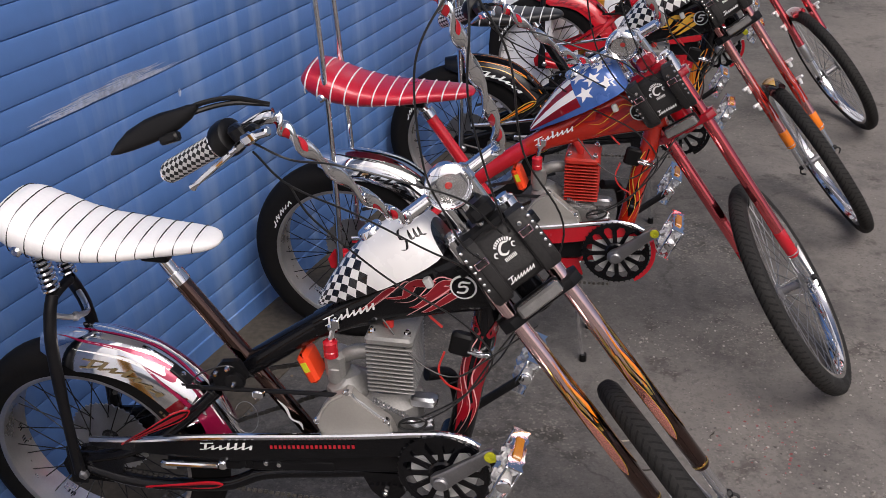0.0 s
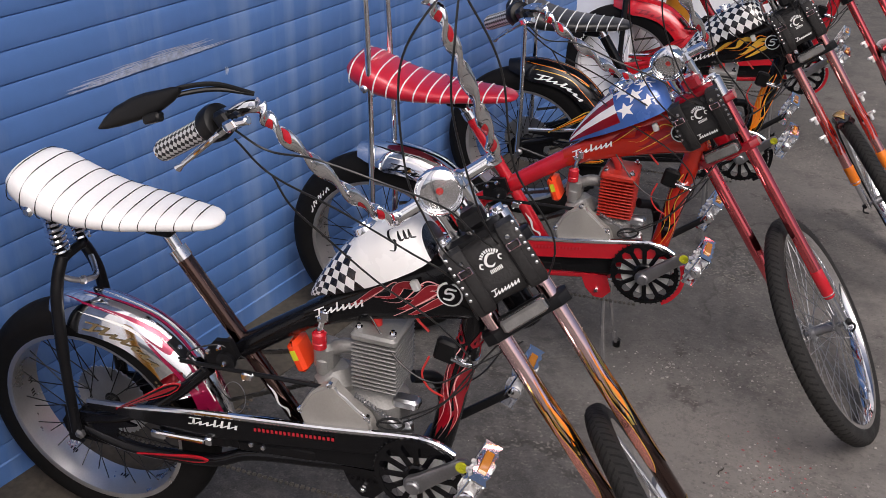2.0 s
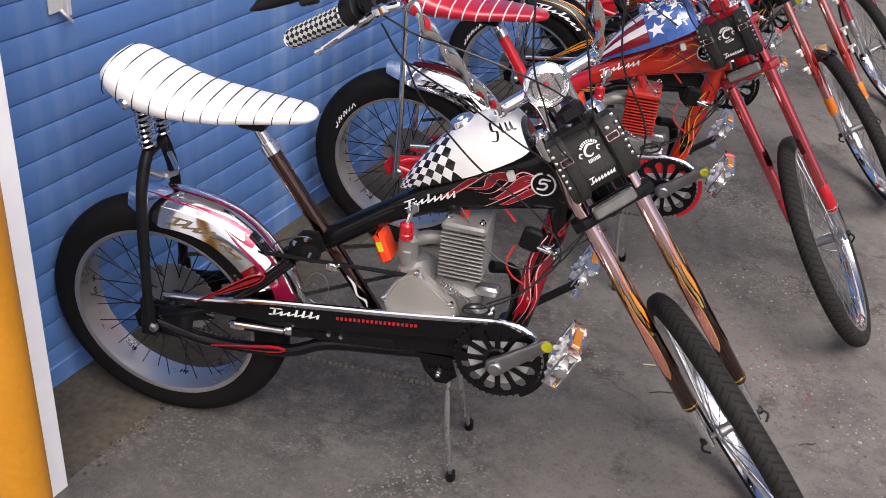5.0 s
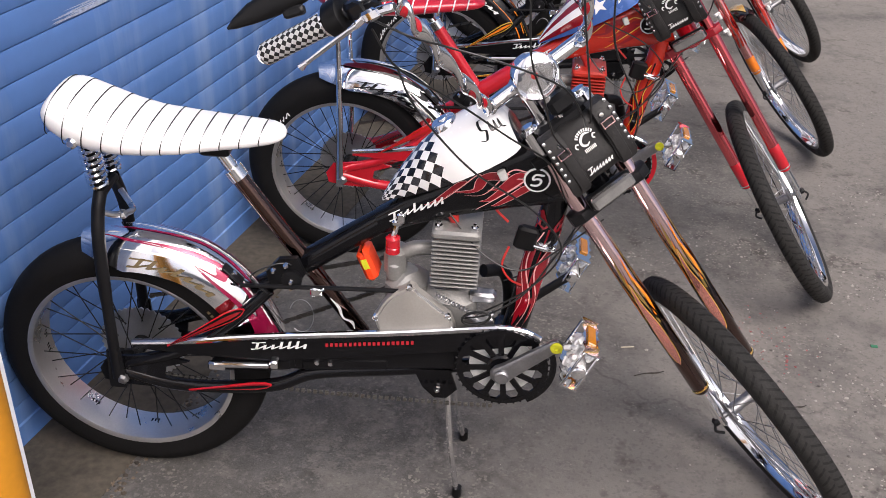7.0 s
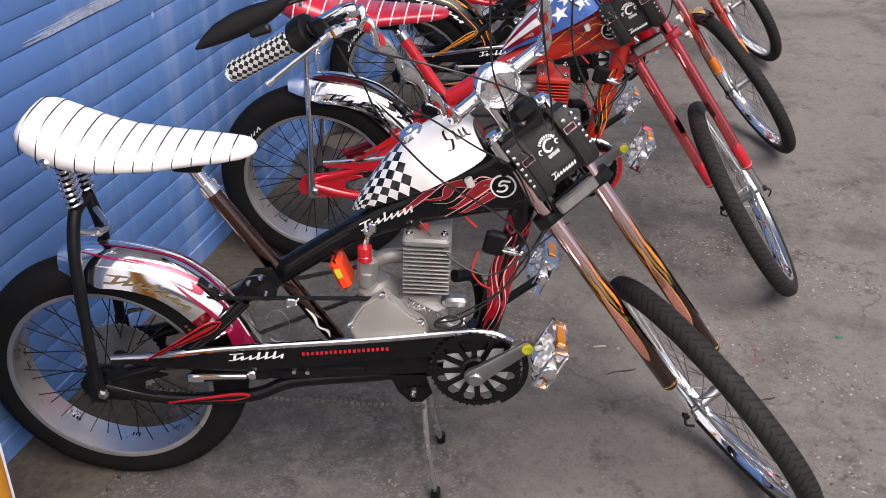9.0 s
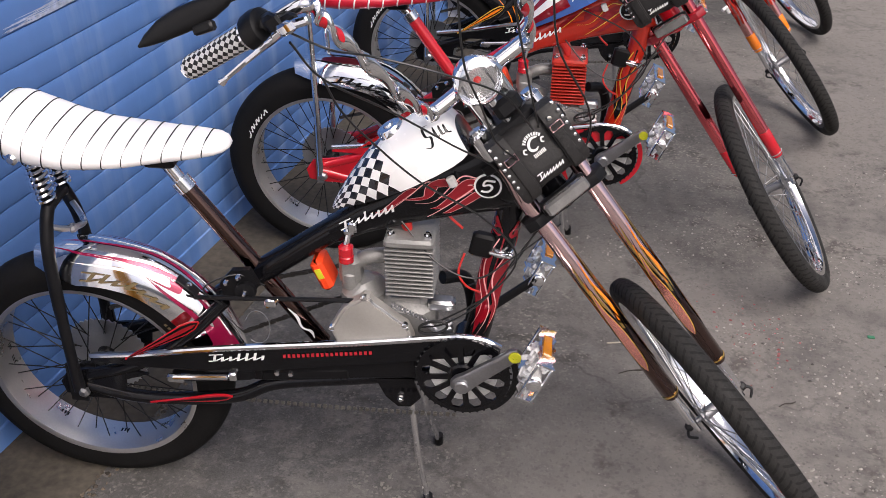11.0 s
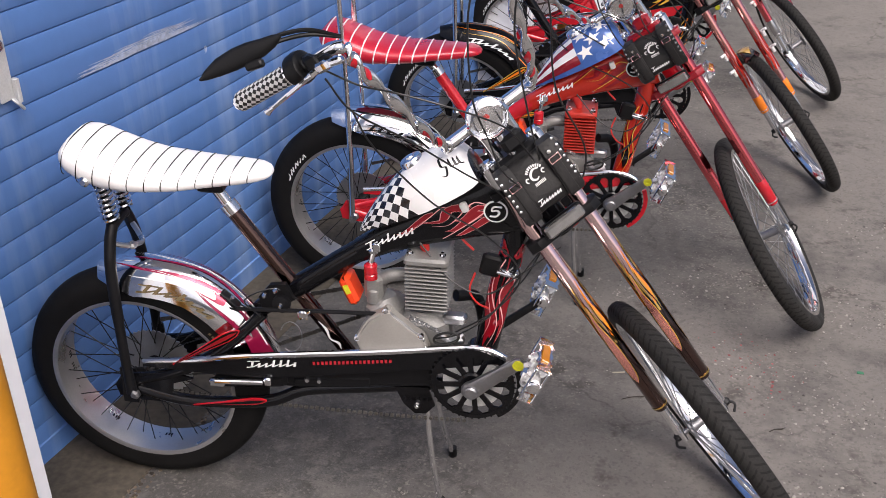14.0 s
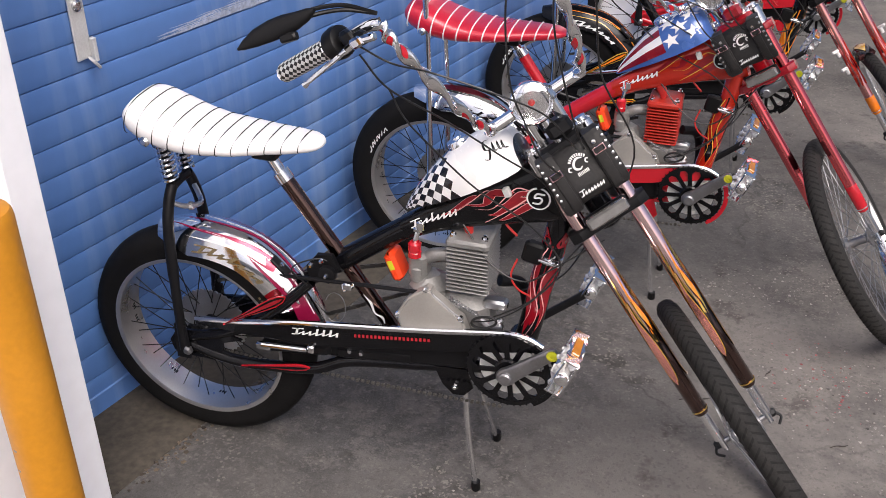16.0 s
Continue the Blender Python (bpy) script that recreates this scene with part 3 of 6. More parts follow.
def by_sill(rng):
    if rng.random() < 0.6:
        p = at(rng.triangular(S0, 0.9, -0.05), rng.gauss(REVEAL - 0.012, 0.022), 0)
    else:
        p = at(rng.uniform(S0, S1), abs(rng.gauss(0.0, 0.11)) + 0.02, 0)
    return p.x, p.y


scatter("grit", GRIT, "pale loose grit scattered over the asphalt", "grit", 6500, 3, yard, lambda r: 0.0010 + 0.0024 * r.random() ** 2.5 + (0.003 * r.random() if r.random() < 0.03 else 0))
HEAPS = [(1.38, 0.62, 0.10), (1.75, 0.95, 0.10), (1.45, 1.15, 0.12), (1.10, 1.05, 0.10), (1.95, 1.55, 0.12), (1.62, 0.45, 0.08), (0.62, -0.25, 0.10), (1.55, 0.10, 0.09)]


def heaped(rng):
    x, y, r = rng.choice(HEAPS)
    return rng.gauss(x, r), rng.gauss(y, r * 0.6)


scatter("gravel", GRIT, "small patches of pale crumbled gravel on the asphalt", "gravel", 1500, 21, heaped, lambda r: 0.0018 + 0.0045 * r.random() ** 3)
scatter("sill_debris", DEBRIS, "brown crumbled debris swept along the door sill", "debris", 1500, 5, by_sill, lambda r: 0.0015 + 0.0075 * r.random() ** 3)
scatter("paint_chips", CHIP_RED, "faded red flakes trodden into the asphalt", "paint flakes", 80, 8, lambda r: (r.gauss(1.406, 0.07), r.gauss(0.66, 0.10)), lambda r: 0.0015 + 0.004 * r.random() ** 2)

for (x, y), ang, ln in (((1.436, 0.354), 25, 0.045), ((1.083, 0.445), 19, 0.08), ((1.26, 0.62), 70, 0.03)):
    bm = N()
    d = Vector((math.cos(radians(ang)), math.sin(radians(ang)), 0))
    c = Vector((x, y, gz(y, x) + 0.003))
    tube(bm, spline([c - d * ln / 2, c - d * ln * 0.1 + Vector((-d.y, d.x, 0)) * 0.004, c + d * ln * 0.25, c + d * ln / 2 + UP * 0.002], 4), [0.0012] * 6 + [0.0018] * 4 + [0.0012] * 3, 6)
    tagged(part("twig", bm, TWIG), "short dark dry twig lying on the asphalt", "twig", "fallen twigs")
bm = N()
block(bm, (1.694, 0.657, gz(0.657, 1.694) + 0.002), (0.018, 0.010, 0.004), bevel=0.001)
tagged(part("plastic_bit", bm, GREEN_BIT), "small green plastic bit lying on the asphalt", "litter")

bm = N()
block(bm, (1.036, 0.560, gz(0.56, 1.036) + 0.0022), (0.036, 0.004, 0.003), ((0.98, 0.2, 0), (-0.2, 0.98, 0), UP), 0.0008)
tagged(part("wood_splinter", bm, SPLINTER), "pale flat wood splinter lying on the asphalt", "litter")

# ---- the bicycles ----
# Every bicycle is built in its own axes: x ahead, y to its left, z up, the rear hub near x = 0.
HUB = Vector((-0.047, 0, 0.2400))
BB = Vector((0.711, 0, 0.354))
LEFT = Vector((0, 1, 0))
# The turned fork: CROWN between the tops of its legs, along the axle, down the legs, and out ahead.
STEER = {}
FAT = {"tyre": 0.0}  # how much larger the rear tyre is than the first bicycle's


def steer(turn):
    """Turns the fork further about the head tube, by degrees."""
    crown = Vector((0.780, 0.0085, 0.8282))
    down = Vector((0.5911, -0.0373, -0.8057)).normalized()
    axle = Vector((0.7433, 0.4131, 0.5262))
    axle = (axle - down * axle.dot(down)).normalized()
    ahead = down.cross(axle).normalized()
    pivot = crown - ahead * 0.035 + down * 0.08
    m = Matrix.Rotation(radians(turn), 3, Vector((0.60, 0, -0.80)).normalized())
    STEER.update(crown=pivot + m @ (crown - pivot), down=m @ down, axle=m @ axle, ahead=m @ ahead)


steer(0)


def fk(p, q, r):
    """A place on the fork: to its left, ahead, down the legs."""
    return STEER["crown"] + STEER["axle"] * p + STEER["ahead"] * q + STEER["down"] * r


def LOCAL(p):
    """Fork coordinates of a place near the fork as the first bicycle holds it."""
    keep = dict(STEER)
    steer(0)
    d = p - STEER["crown"]
    out = d.dot(STEER["axle"]), d.dot(STEER["ahead"]), d.dot(STEER["down"])
    STEER.update(keep)
    return out


def wheel(bike, name, centre, axis, tyre_prof, rim_prof, hub_r, hub_w, spokes, tyre_mat, rim_mat, spoke_mat, spoke_r, rim_r, label):
    c, ax = Vector(centre), Vector(axis).normalized()
    x = ax.orthogonal().normalized()
    y = ax.cross(x)
    bm = N()
    lathe(bm, tyre_prof, c, ax, 72, closed=True)
    tyre = part("tyre", bm, tyre_mat, bike, label)
    bm = N()
    lathe(bm, rim_prof, c, ax, 72, closed=True)
    rim = part("rim", bm, rim_mat, bike)
    bm = N()
    lathe(bm, [(hub_r * 0.5, -hub_w), (hub_r, -hub_w + 0.002), (hub_r, -hub_w + 0.006), (hub_r * 0.5, -hub_w + 0.012), (hub_r * 0.45, 0), (hub_r * 0.5, hub_w - 0.012), (hub_r, hub_w - 0.006), (hub_r, hub_w - 0.002), (hub_r * 0.5, hub_w)], c, ax, 20)
    part("hub", bm, BLACK_SATIN if spoke_mat is BLACK_SATIN else STEEL, bike)
    for i in range(spokes):
        side = 1 if i % 2 else -1
        a = 2 * math.pi * i / spokes
        lead = 0.55 * (1 if (i // 2) % 2 else -1)
        p = c + ax * side * (hub_w - 0.004) + (x * math.cos(a + lead) + y * math.sin(a + lead)) * hub_r * 0.85
        q = c + ax * side * 0.006 + (x * math.cos(a) + y * math.sin(a)) * rim_r
        bm = N()
        tube(bm, [p, q], spoke_r, 5)
        part("spoke", bm, spoke_mat, rim)
    return tyre, rim


def fender_at(ang, across, lift=0.0, half=0.062):
    """The mudguard's skin: by the angle round the hub and the way across, -1 to 1."""
    a = radians(ang)
    k = min(1.0, max(0.0, (100 - ang) / 40))
    r = 0.302 + 1.6 * FAT["tyre"] + 0.027 * k + lift
    w = half * (0.55 + 0.45 * min(1.0, (ang - 4) / 25, (112 - ang) / 14))
    b = across * radians(78 - 30 * min(1.0, max(0.0, (ang - 86) / 18)))
    drop = 0.088 * (1 - math.cos(b))
    return HUB + Vector((math.cos(a) * (r - drop), math.sin(b) * (w + lift), math.sin(a) * (r - drop)))


def mudguard(bike, material, flames, letters, label):
    bm = N()
    outer, inner = [], []
    for i in range(37):
        ang = 8 + (104 - 8) * i / 36
        outer.append([fender_at(ang, -1 + j / 8) for j in range(17)])
        inner.append([fender_at(ang, 1 - j / 8, -0.0025) for j in range(17)])
    loft(bm, [a + b for a, b in zip(outer, inner)])
    ob = part("mudguard", bm, material, bike, label)
    for mat, lines in flames:
        for line, widths in lines:
            bm = N()
            strip(bm, lambda u, v: fender_at(u * 100, v, 0.0012), line, widths, 8)
            part("flame", bm, mat, ob)
    bm = N()
    bars(bm, lambda u, v: fender_at((1.40 - u) * 60, -1.80 + v, 0.0016), 0.05, 0.88, 0.62, 0.17, 7)
    part("lettering", bm, letters, ob)
    return ob


def seat(bike, material, piping, rise=0.0, label="", stretch=1.0, bold=1.0):
    xs = [-0.138, -0.132, -0.118, -0.092, -0.050, 0.0, 0.05, 0.11, 0.17, 0.23, 0.265, 0.282, 0.290]
    top = [0.806, 0.822, 0.837, 0.838, 0.820, 0.800, 0.789, 0.784, 0.785, 0.787, 0.786, 0.781, 0.774]
    low = [0.797, 0.783, 0.763, 0.746, 0.735, 0.731, 0.733, 0.739, 0.746, 0.752, 0.758, 0.763, 0.768]
    half = [0.045, 0.065, 0.078, 0.086, 0.089, 0.088, 0.082, 0.076, 0.060, 0.046, 0.037, 0.027, 0.012]

    def ring(x, y0=0.0):
        def value(v):
            return float(np.interp(x, xs, v))
        t, b, w = value(top) + rise, value(low) + rise, value(half) + y0
        c, h = (t + b) / 2, (t - b) / 2 + y0
        out = []
        for j in range(28):
            a = 2 * math.pi * j / 28
            cs, sn = math.cos(a), math.sin(a)
            out.append(Vector((-0.138 + (x + 0.138) * stretch, math.copysign(abs(cs) ** 0.75, cs) * w, c + math.copysign(abs(sn) ** 0.8, sn) * h)))
        return out
    bm = N()
    grid = np.concatenate([np.linspace(-0.138, -0.104, 9), np.linspace(-0.098, 0.25, 30), np.linspace(0.256, 0.290, 8)])
    loft(bm, [ring(float(x)) for x in grid])
    ob = part("seat", bm, material, bike, label, 60)
    for i in range(12):
        x = -0.110 + i * 0.0330
        bm = N()
        r = ring(x, 0.0008)[:18]
        slanted = [p + Vector((0.012 * (p.z - r[7].z) / 0.06, 0, 0)) for p in r]
        # dark ribs thin out near k = 11: the seat's glare put into shape
        tube(bm, slanted, [bold * (0.0011 - (0.0009 if bold == 1.0 else 0.0) * max(0.0, 1 - abs(k - 11) / 3)) for k in range(len(slanted))], 6)
        part("piping", bm, piping, ob)
    bm = N()
    lathe(bm, [(0.011, 0), (0.011, 0.004), (0.006, 0.008)], (-0.074, -0.083, 0.764 + rise), (0, -1, 0.1), 14)
    part("bolt", bm, CHROME, ob)
    bm = N()
    block(bm, (0.160, 0, 0.735 + rise), (0.055, 0.045, 0.022), bevel=0.004)
    part("clamp", bm, BLACK_SATIN, ob)
    return ob


def coil(bm, a, b, r, wire, turns):
    a, b = Vector(a), Vector(b)
    t = (b - a).normalized()
    x = t.orthogonal().normalized()
    y = t.cross(x)
    n = turns * 10
    tube(bm, [a.lerp(b, i / n) + (x * math.cos(2 * math.pi * i / 10) + y * math.sin(2 * math.pi * i / 10)) * r for i in range(n + 1)], wire, 5)


TANK_A, TANK_B = Vector((0.467, 0, 0.652)), Vector((0.712, 0, 0.801))


def tank_at(t, phi, lift=0.0):
    """The tank's skin: t from tail to front, phi from -1 (right foot) to 1 (left foot)."""
    ts = [0, 0.03, 0.1, 0.22, 0.4, 0.6, 0.78, 0.9, 0.97, 1.0]
    w = float(np.interp(t, ts, [0.004, 0.010, 0.020, 0.036, 0.055, 0.067, 0.069, 0.064, 0.054, 0.040]))
    h = float(np.interp(t, ts, [0.005, 0.012, 0.025, 0.044, 0.067, 0.083, 0.087, 0.083, 0.071, 0.052]))
    x = (TANK_B - TANK_A).normalized()
    z = x.cross(LEFT).normalized() * -1
    if z.z < 0:
        z = -z
    a = phi * math.pi / 2
    s, c = math.sin(a), math.cos(a)
    return TANK_A.lerp(TANK_B, t) + LEFT * (math.copysign(abs(s) ** 0.8, s) * w + lift * s) + z * (abs(c) ** 0.85 * h + lift * c)


def star(place, u, v, r, bm):
    pts = []
    for k in range(10):
        q = r * (1.0 if k % 2 == 0 else 0.42)
        a = math.pi / 2 + k * math.pi / 5
        pts.append((u + q * math.cos(a) * 0.55, v + q * math.sin(a)))
    c = bm.verts.new(place(u, v))
    ring = [bm.verts.new(place(*p)) for p in pts]
    for i in range(10):
        bm.faces.new((c, ring[i], ring[(i + 1) % 10]))


def tank(bike, style, label):
    bm = N()
    rings = [[tank_at(t, -1 + j / 16) for j in range(33)] for t in np.concatenate([np.linspace(0, 0.1, 8), np.linspace(0.13, 0.9, 28), np.linspace(0.92, 1.0, 8)])]
    loft(bm, rings, uv=True)
    ob = part("tank", bm, {"checks": TANK_CHECK, "all": TANK_CHECK_ALL, "flag": BLUE, "black": BLACK}[style], bike, label, 50)
    bm = N()
    x = (TANK_B - TANK_A).normalized()
    up = Vector((-x.z, 0, x.x))
    lathe(bm, [(0.024, -0.008), (0.024, 0.005), (0.022, 0.008), (0.010, 0.009), (0.009, 0.012), (0.002, 0.012)], tank_at(0.62, 0.0, 0.001), up, 28)
    part("cap", bm, CHROME, ob, "chrome filler cap")
    if style == "checks":
        for k, (u, v) in enumerate(((0.84, -0.52), (0.90, -0.49), (0.93, -0.47), (0.955, -0.45))):
            bm = N()
            tall = 0.20 if k == 0 else 0.14
            curve = [(u + 0.035, v + tall), (u, v + tall * 0.9), (u + 0.005, v + tall * 0.1), (u + 0.035, v - tall * 0.1), (u + 0.02, v - tall * 0.8), (u - 0.015, v - tall * 0.7)]
            if k:
                curve = [(u, v + tall * 0.7), (u + 0.004, v), (u + 0.012, v - tall * 0.6), (u + 0.028, v - tall * 0.3)]
            strip(bm, lambda a, b: tank_at(min(a, 1.0), b, 0.0008), curve, [0.003] + [0.0075] * (len(curve) - 2) + [0.003], 5)
            part("lettering", bm, BLACK, ob, "black brushed letter stroke")
    if style == "flag":
        for k in range(8):
            bm = N()
            v = -0.80 + k * 0.20
            strip(bm, lambda a, b: tank_at(min(max(a, 0.0), 1.0), min(max(b, -1), 1), 0.0007), [(0.02, v), (0.2, v), (0.4, v), (0.58, v)], [0.100] * 4, 6)
            part("stripe", bm, WHITE if k % 2 else RED_DARK, ob)
        for u, v in ((0.665, -0.72), (0.665, -0.28), (0.665, 0.16), (0.775, -0.50), (0.775, -0.06), (0.885, -0.72), (0.885, -0.28), (0.885, 0.16)):
            bm = N()
            star(lambda a, b: tank_at(min(a, 1.0), b, 0.0008), u, v, 0.165, bm)
            part("star", bm, WHITE, ob)
    return ob


NECK = [  # x, z, half height, half width
    (0.462, 0.607, 0.024, 0.023), (0.52, 0.640, 0.030, 0.025), (0.60, 0.677, 0.040, 0.028),
    (0.68, 0.712, 0.054, 0.031), (0.75, 0.738, 0.066, 0.033), (0.795, 0.752, 0.068, 0.030)]


def neck_at(x, v, side=-1, lift=0.0):
    """The neck's side: x ahead, v from -1 (lower edge) to 1."""
    xs = [n[0] for n in NECK]
    z, h, w = (float(np.interp(x, xs, [n[k] for n in NECK])) for k in (1, 2, 3))
    return Vector((x - 0.4 * v * h, side * (w * (1 - 0.12 * v * v) + lift), z + v * h * 0.92))


def pedal(bike, centre, side):
    """A worn cage pedal: two toothed plates, end bars, a clear spindle body and reflectors."""
    c = Vector(centre)
    tilt = Vector((0.40, 0, 0.92)).normalized()
    n = LEFT.cross(tilt)
    axes = (tilt, LEFT, n)
    rng = random.Random(4)

    def spot(u, v, w):
        return c + tilt * u + LEFT * v + n * w
    bm = N()
    for e in (-1, 1):
        edge = [(-0.052, -0.012)] + [(-0.052 + 0.013 * k, 0.012 if k % 2 else 0.017) for k in range(9)] + [(0.052, -0.012)]
        edge += [(0.052 - 0.013 * k, -0.012 if k % 2 else -0.017) for k in range(9)]
        plate(bm, edge, lambda u, v: spot(e * 0.040, u, v), tilt * 0.003 * e)
    for s in (-1, 1):
        for w in (-0.013, 0.013):
            block(bm, spot(0, s * 0.051, w), (0.082, 0.005, 0.004), axes, 0.001)
        lathe(bm, [(0.013, -0.004), (0.013, 0.002), (0.010, 0.004), (0.004, 0.005)], spot(-0.004, s * 0.051, 0), LEFT * s, 16)
    ob = part("pedal", bm, CHROME, bike, "chrome cage pedal")
    bm = N()
    rod(bm, spot(0, -0.050, 0), spot(0, 0.050, 0), 0.012, 12, 0.003)
    for k in range(38):
        a = spot(rng.uniform(-0.035, 0.030), rng.uniform(-0.042, 0.042), rng.uniform(-0.016, 0.016))
        u = Vector((rng.uniform(-1, 1), rng.uniform(-1, 1), rng.uniform(-1, 1))).normalized()
        w = u.orthogonal().normalized()
        block(bm, a, (rng.uniform(0.008, 0.020), rng.uniform(0.006, 0.014), rng.uniform(0.004, 0.010)), (u, w, u.cross(w)), 0.002)
    part("spindle", bm, CLEAR, ob, "clear plastic spindle body")
    for e in (-1, 1):
        bm = N()
        block(bm, spot(e * 0.045, 0.0, 0.0), (0.005, 0.052, 0.017), axes, 0.0015)
        part("reflector", bm, AMBER, ob, "amber pedal reflector")
    return ob


def engine(bike, fins_mat, cover_mat, lift=0.0):
    bm = N()
    block(bm, (0.592, 0.0, 0.432), (0.120, 0.092, 0.095), bevel=0.02)
    block(bm, (0.515, 0.0, 0.46), (0.08, 0.09, 0.085), bevel=0.02)
    case = part("crankcase", bm, CAST, bike)
    bm = N()
    # clutch cover: a half-moon plate with three screw lugs and a bright raised edge
    arc = [(0.462, 0.420), (0.459, 0.432), (0.466, 0.443), (0.474, 0.460), (0.487, 0.480), (0.503, 0.494), (0.516, 0.501), (0.526, 0.511), (0.537, 0.508), (0.543, 0.498), (0.560, 0.485), (0.580, 0.467), (0.592, 0.458), (0.604, 0.450), (0.609, 0.440), (0.616, 0.420), (0.617, 0.396), (0.600, 0.375), (0.560, 0.364), (0.510, 0.366), (0.474, 0.386)]
    mid = Vector((0.538, 0, 0.432))
    rings = []
    for scale, y in ((1.0, -0.050), (1.0, -0.064), (0.985, -0.068), (0.93, -0.069), (0.91, -0.0725), (0.5, -0.0745), (0.03, -0.075)):
        rings.append([Vector((mid.x + (u - mid.x) * scale, y, mid.z + (v - mid.z) * scale)) for u, v in arc])
    loft(bm, rings)
    part("clutch_cover", bm, cover_mat, case, "satin grey half-moon engine cover", 40)
    bm = N()
    edge = spline([(mid.x + (u - mid.x) * 0.955, -0.069, mid.z + (v - mid.z) * 0.955) for u, v in arc[8:15]], 4)
    tube(bm, edge, 0.0026, 8)
    part("bright_edge", bm, CHROME_DULL, case)
    for u, v in (arc[1], arc[7], arc[13]):
        bm = N()
        lathe(bm, [(0.0065, 0), (0.0065, 0.008), (0.003, 0.010)], (mid.x + (u - mid.x) * 0.94, -0.064, mid.z + (v - mid.z) * 0.94), (0, -1, 0), 8)
        part("screw", bm, CHROME, case)
    bm = N()
    block(bm, (0.608, 0.0, 0.548 + lift), (0.040, 0.050, 0.125), bevel=0.01)
    # dark core colour holds the shade in the gaps between the fins
    barrel = part("cylinder", bm, fins_mat if fins_mat is FIN_RED else FIN_SHADE, bike, "finned engine cylinder")
    for k in range(12):
        bm = N()
        block(bm, (0.608, 0.0, 0.504 + lift + k * 0.0088), (0.088, 0.104, 0.0032), bevel=0.0011)
        part("fin", bm, fins_mat, barrel)
    bm = N()
    block(bm, (0.608, 0.0, 0.615 + lift), (0.090, 0.106, 0.018), bevel=0.005)
    head = part("cylinder_head", bm, fins_mat, bike)
    for sx in (-1, 1):
        for sy in (-1, 1):
            bm = N()
            lathe(bm, [(0.0075, 0), (0.0075, 0.006), (0.004, 0.006), (0.004, 0.012), (0.001, 0.013)], (0.608 + sx * 0.033, sy * 0.036, 0.624 + lift), (0, 0, 1), 6)
            part("nut", bm, CHROME, head)
    bm = N()
    tube(bm, [(0.602, -0.01, 0.622 + lift), (0.598, -0.01, 0.642 + lift), (0.586, -0.006, 0.662 + lift), (0.566, 0.0, 0.682 + lift)], [0.008, 0.012, 0.0145, 0.0135], 12)
    part("plug_boot", bm, BOOT_RED, head, "red rubber plug boot")
    # intake, carburettor, red filter and air box
    bm = N()
    tube(bm, spline([(0.565, 0.01, 0.55), (0.53, 0.0, 0.552), (0.505, 0.0, 0.540)], 5), 0.015, 12)
    block(bm, (0.492, 0.0, 0.526), (0.04, 0.05, 0.058), bevel=0.008)
    lathe(bm, [(0.017, 0), (0.017, 0.03), (0.012, 0.034)], (0.492, -0.012, 0.492), (0, 0, 1), 16)
    part("carburettor", bm, CAST, case)
    bm = N()
    lathe(bm, [(0.008, 0), (0.014, 0.003), (0.014, 0.014), (0.0125, 0.016), (0.014, 0.018), (0.014, 0.034), (0.009, 0.038)], (0.489, -0.024, 0.552), (0, 0, 1), 20)
    part("fuel_filter", bm, RED, case, "red anodised fuel filter")
    bm = N()
    tube(bm, spline([(0.489, -0.024, 0.587), (0.493, -0.026, 0.602), (0.497, -0.022, 0.620)], 4), 0.0055, 8)
    block(bm, (0.497, -0.024, 0.620), (0.02, 0.016, 0.012), bevel=0.003)
    block(bm, (0.505, -0.032, 0.633), (0.016, 0.008, 0.02), bevel=0.002)
    part("fuel_tap", bm, CHROME, case)
    bm = N()
    block(bm, (0.441, -0.004, 0.518), (0.025, 0.056, 0.068), ((0.93, 0, 0.37), LEFT, (-0.37, 0, 0.93)), 0.008)
    box = part("air_filter", bm, shade_orange, bike, "orange plastic air filter box")
    bm = N()
    block(bm, (0.438, -0.0325, 0.526), (0.012, 0.0015, 0.022), ((0.93, 0, 0.37), LEFT, (-0.37, 0, 0.93)), 0.0005)
    part("sticker", bm, LIME, box)
    # exhaust under the engine
    bm = N()
    tube(bm, spline([(0.66, 0.02, 0.50), (0.70, 0.05, 0.48), (0.715, 0.06, 0.40), (0.70, 0.07, 0.30)], 6), 0.013, 12)
    part("exhaust", bm, BLACK_SATIN, case)
    bm = N()
    block(bm, (0.664, -0.02, 0.47), (0.05, 0.03, 0.022), bevel=0.005)
    tube(bm, spline([(0.64, -0.055, 0.445), (0.665, -0.06, 0.437), (0.685, -0.05, 0.452)], 5), 0.006, 8)
    lathe(bm, [(0.017, 0), (0.017, 0.012), (0.011, 0.014)], (0.672, -0.05, 0.435), (0, -1, 0.1), 16)
    part("clutch_arm", bm, CHROME_DULL, case)
    bm = N()
    coil(bm, (0.575, -0.062, 0.492), (0.645, -0.07, 0.462), 0.0042, 0.0012, 14)
    part("return_spring", bm, STEEL, case)
    return case


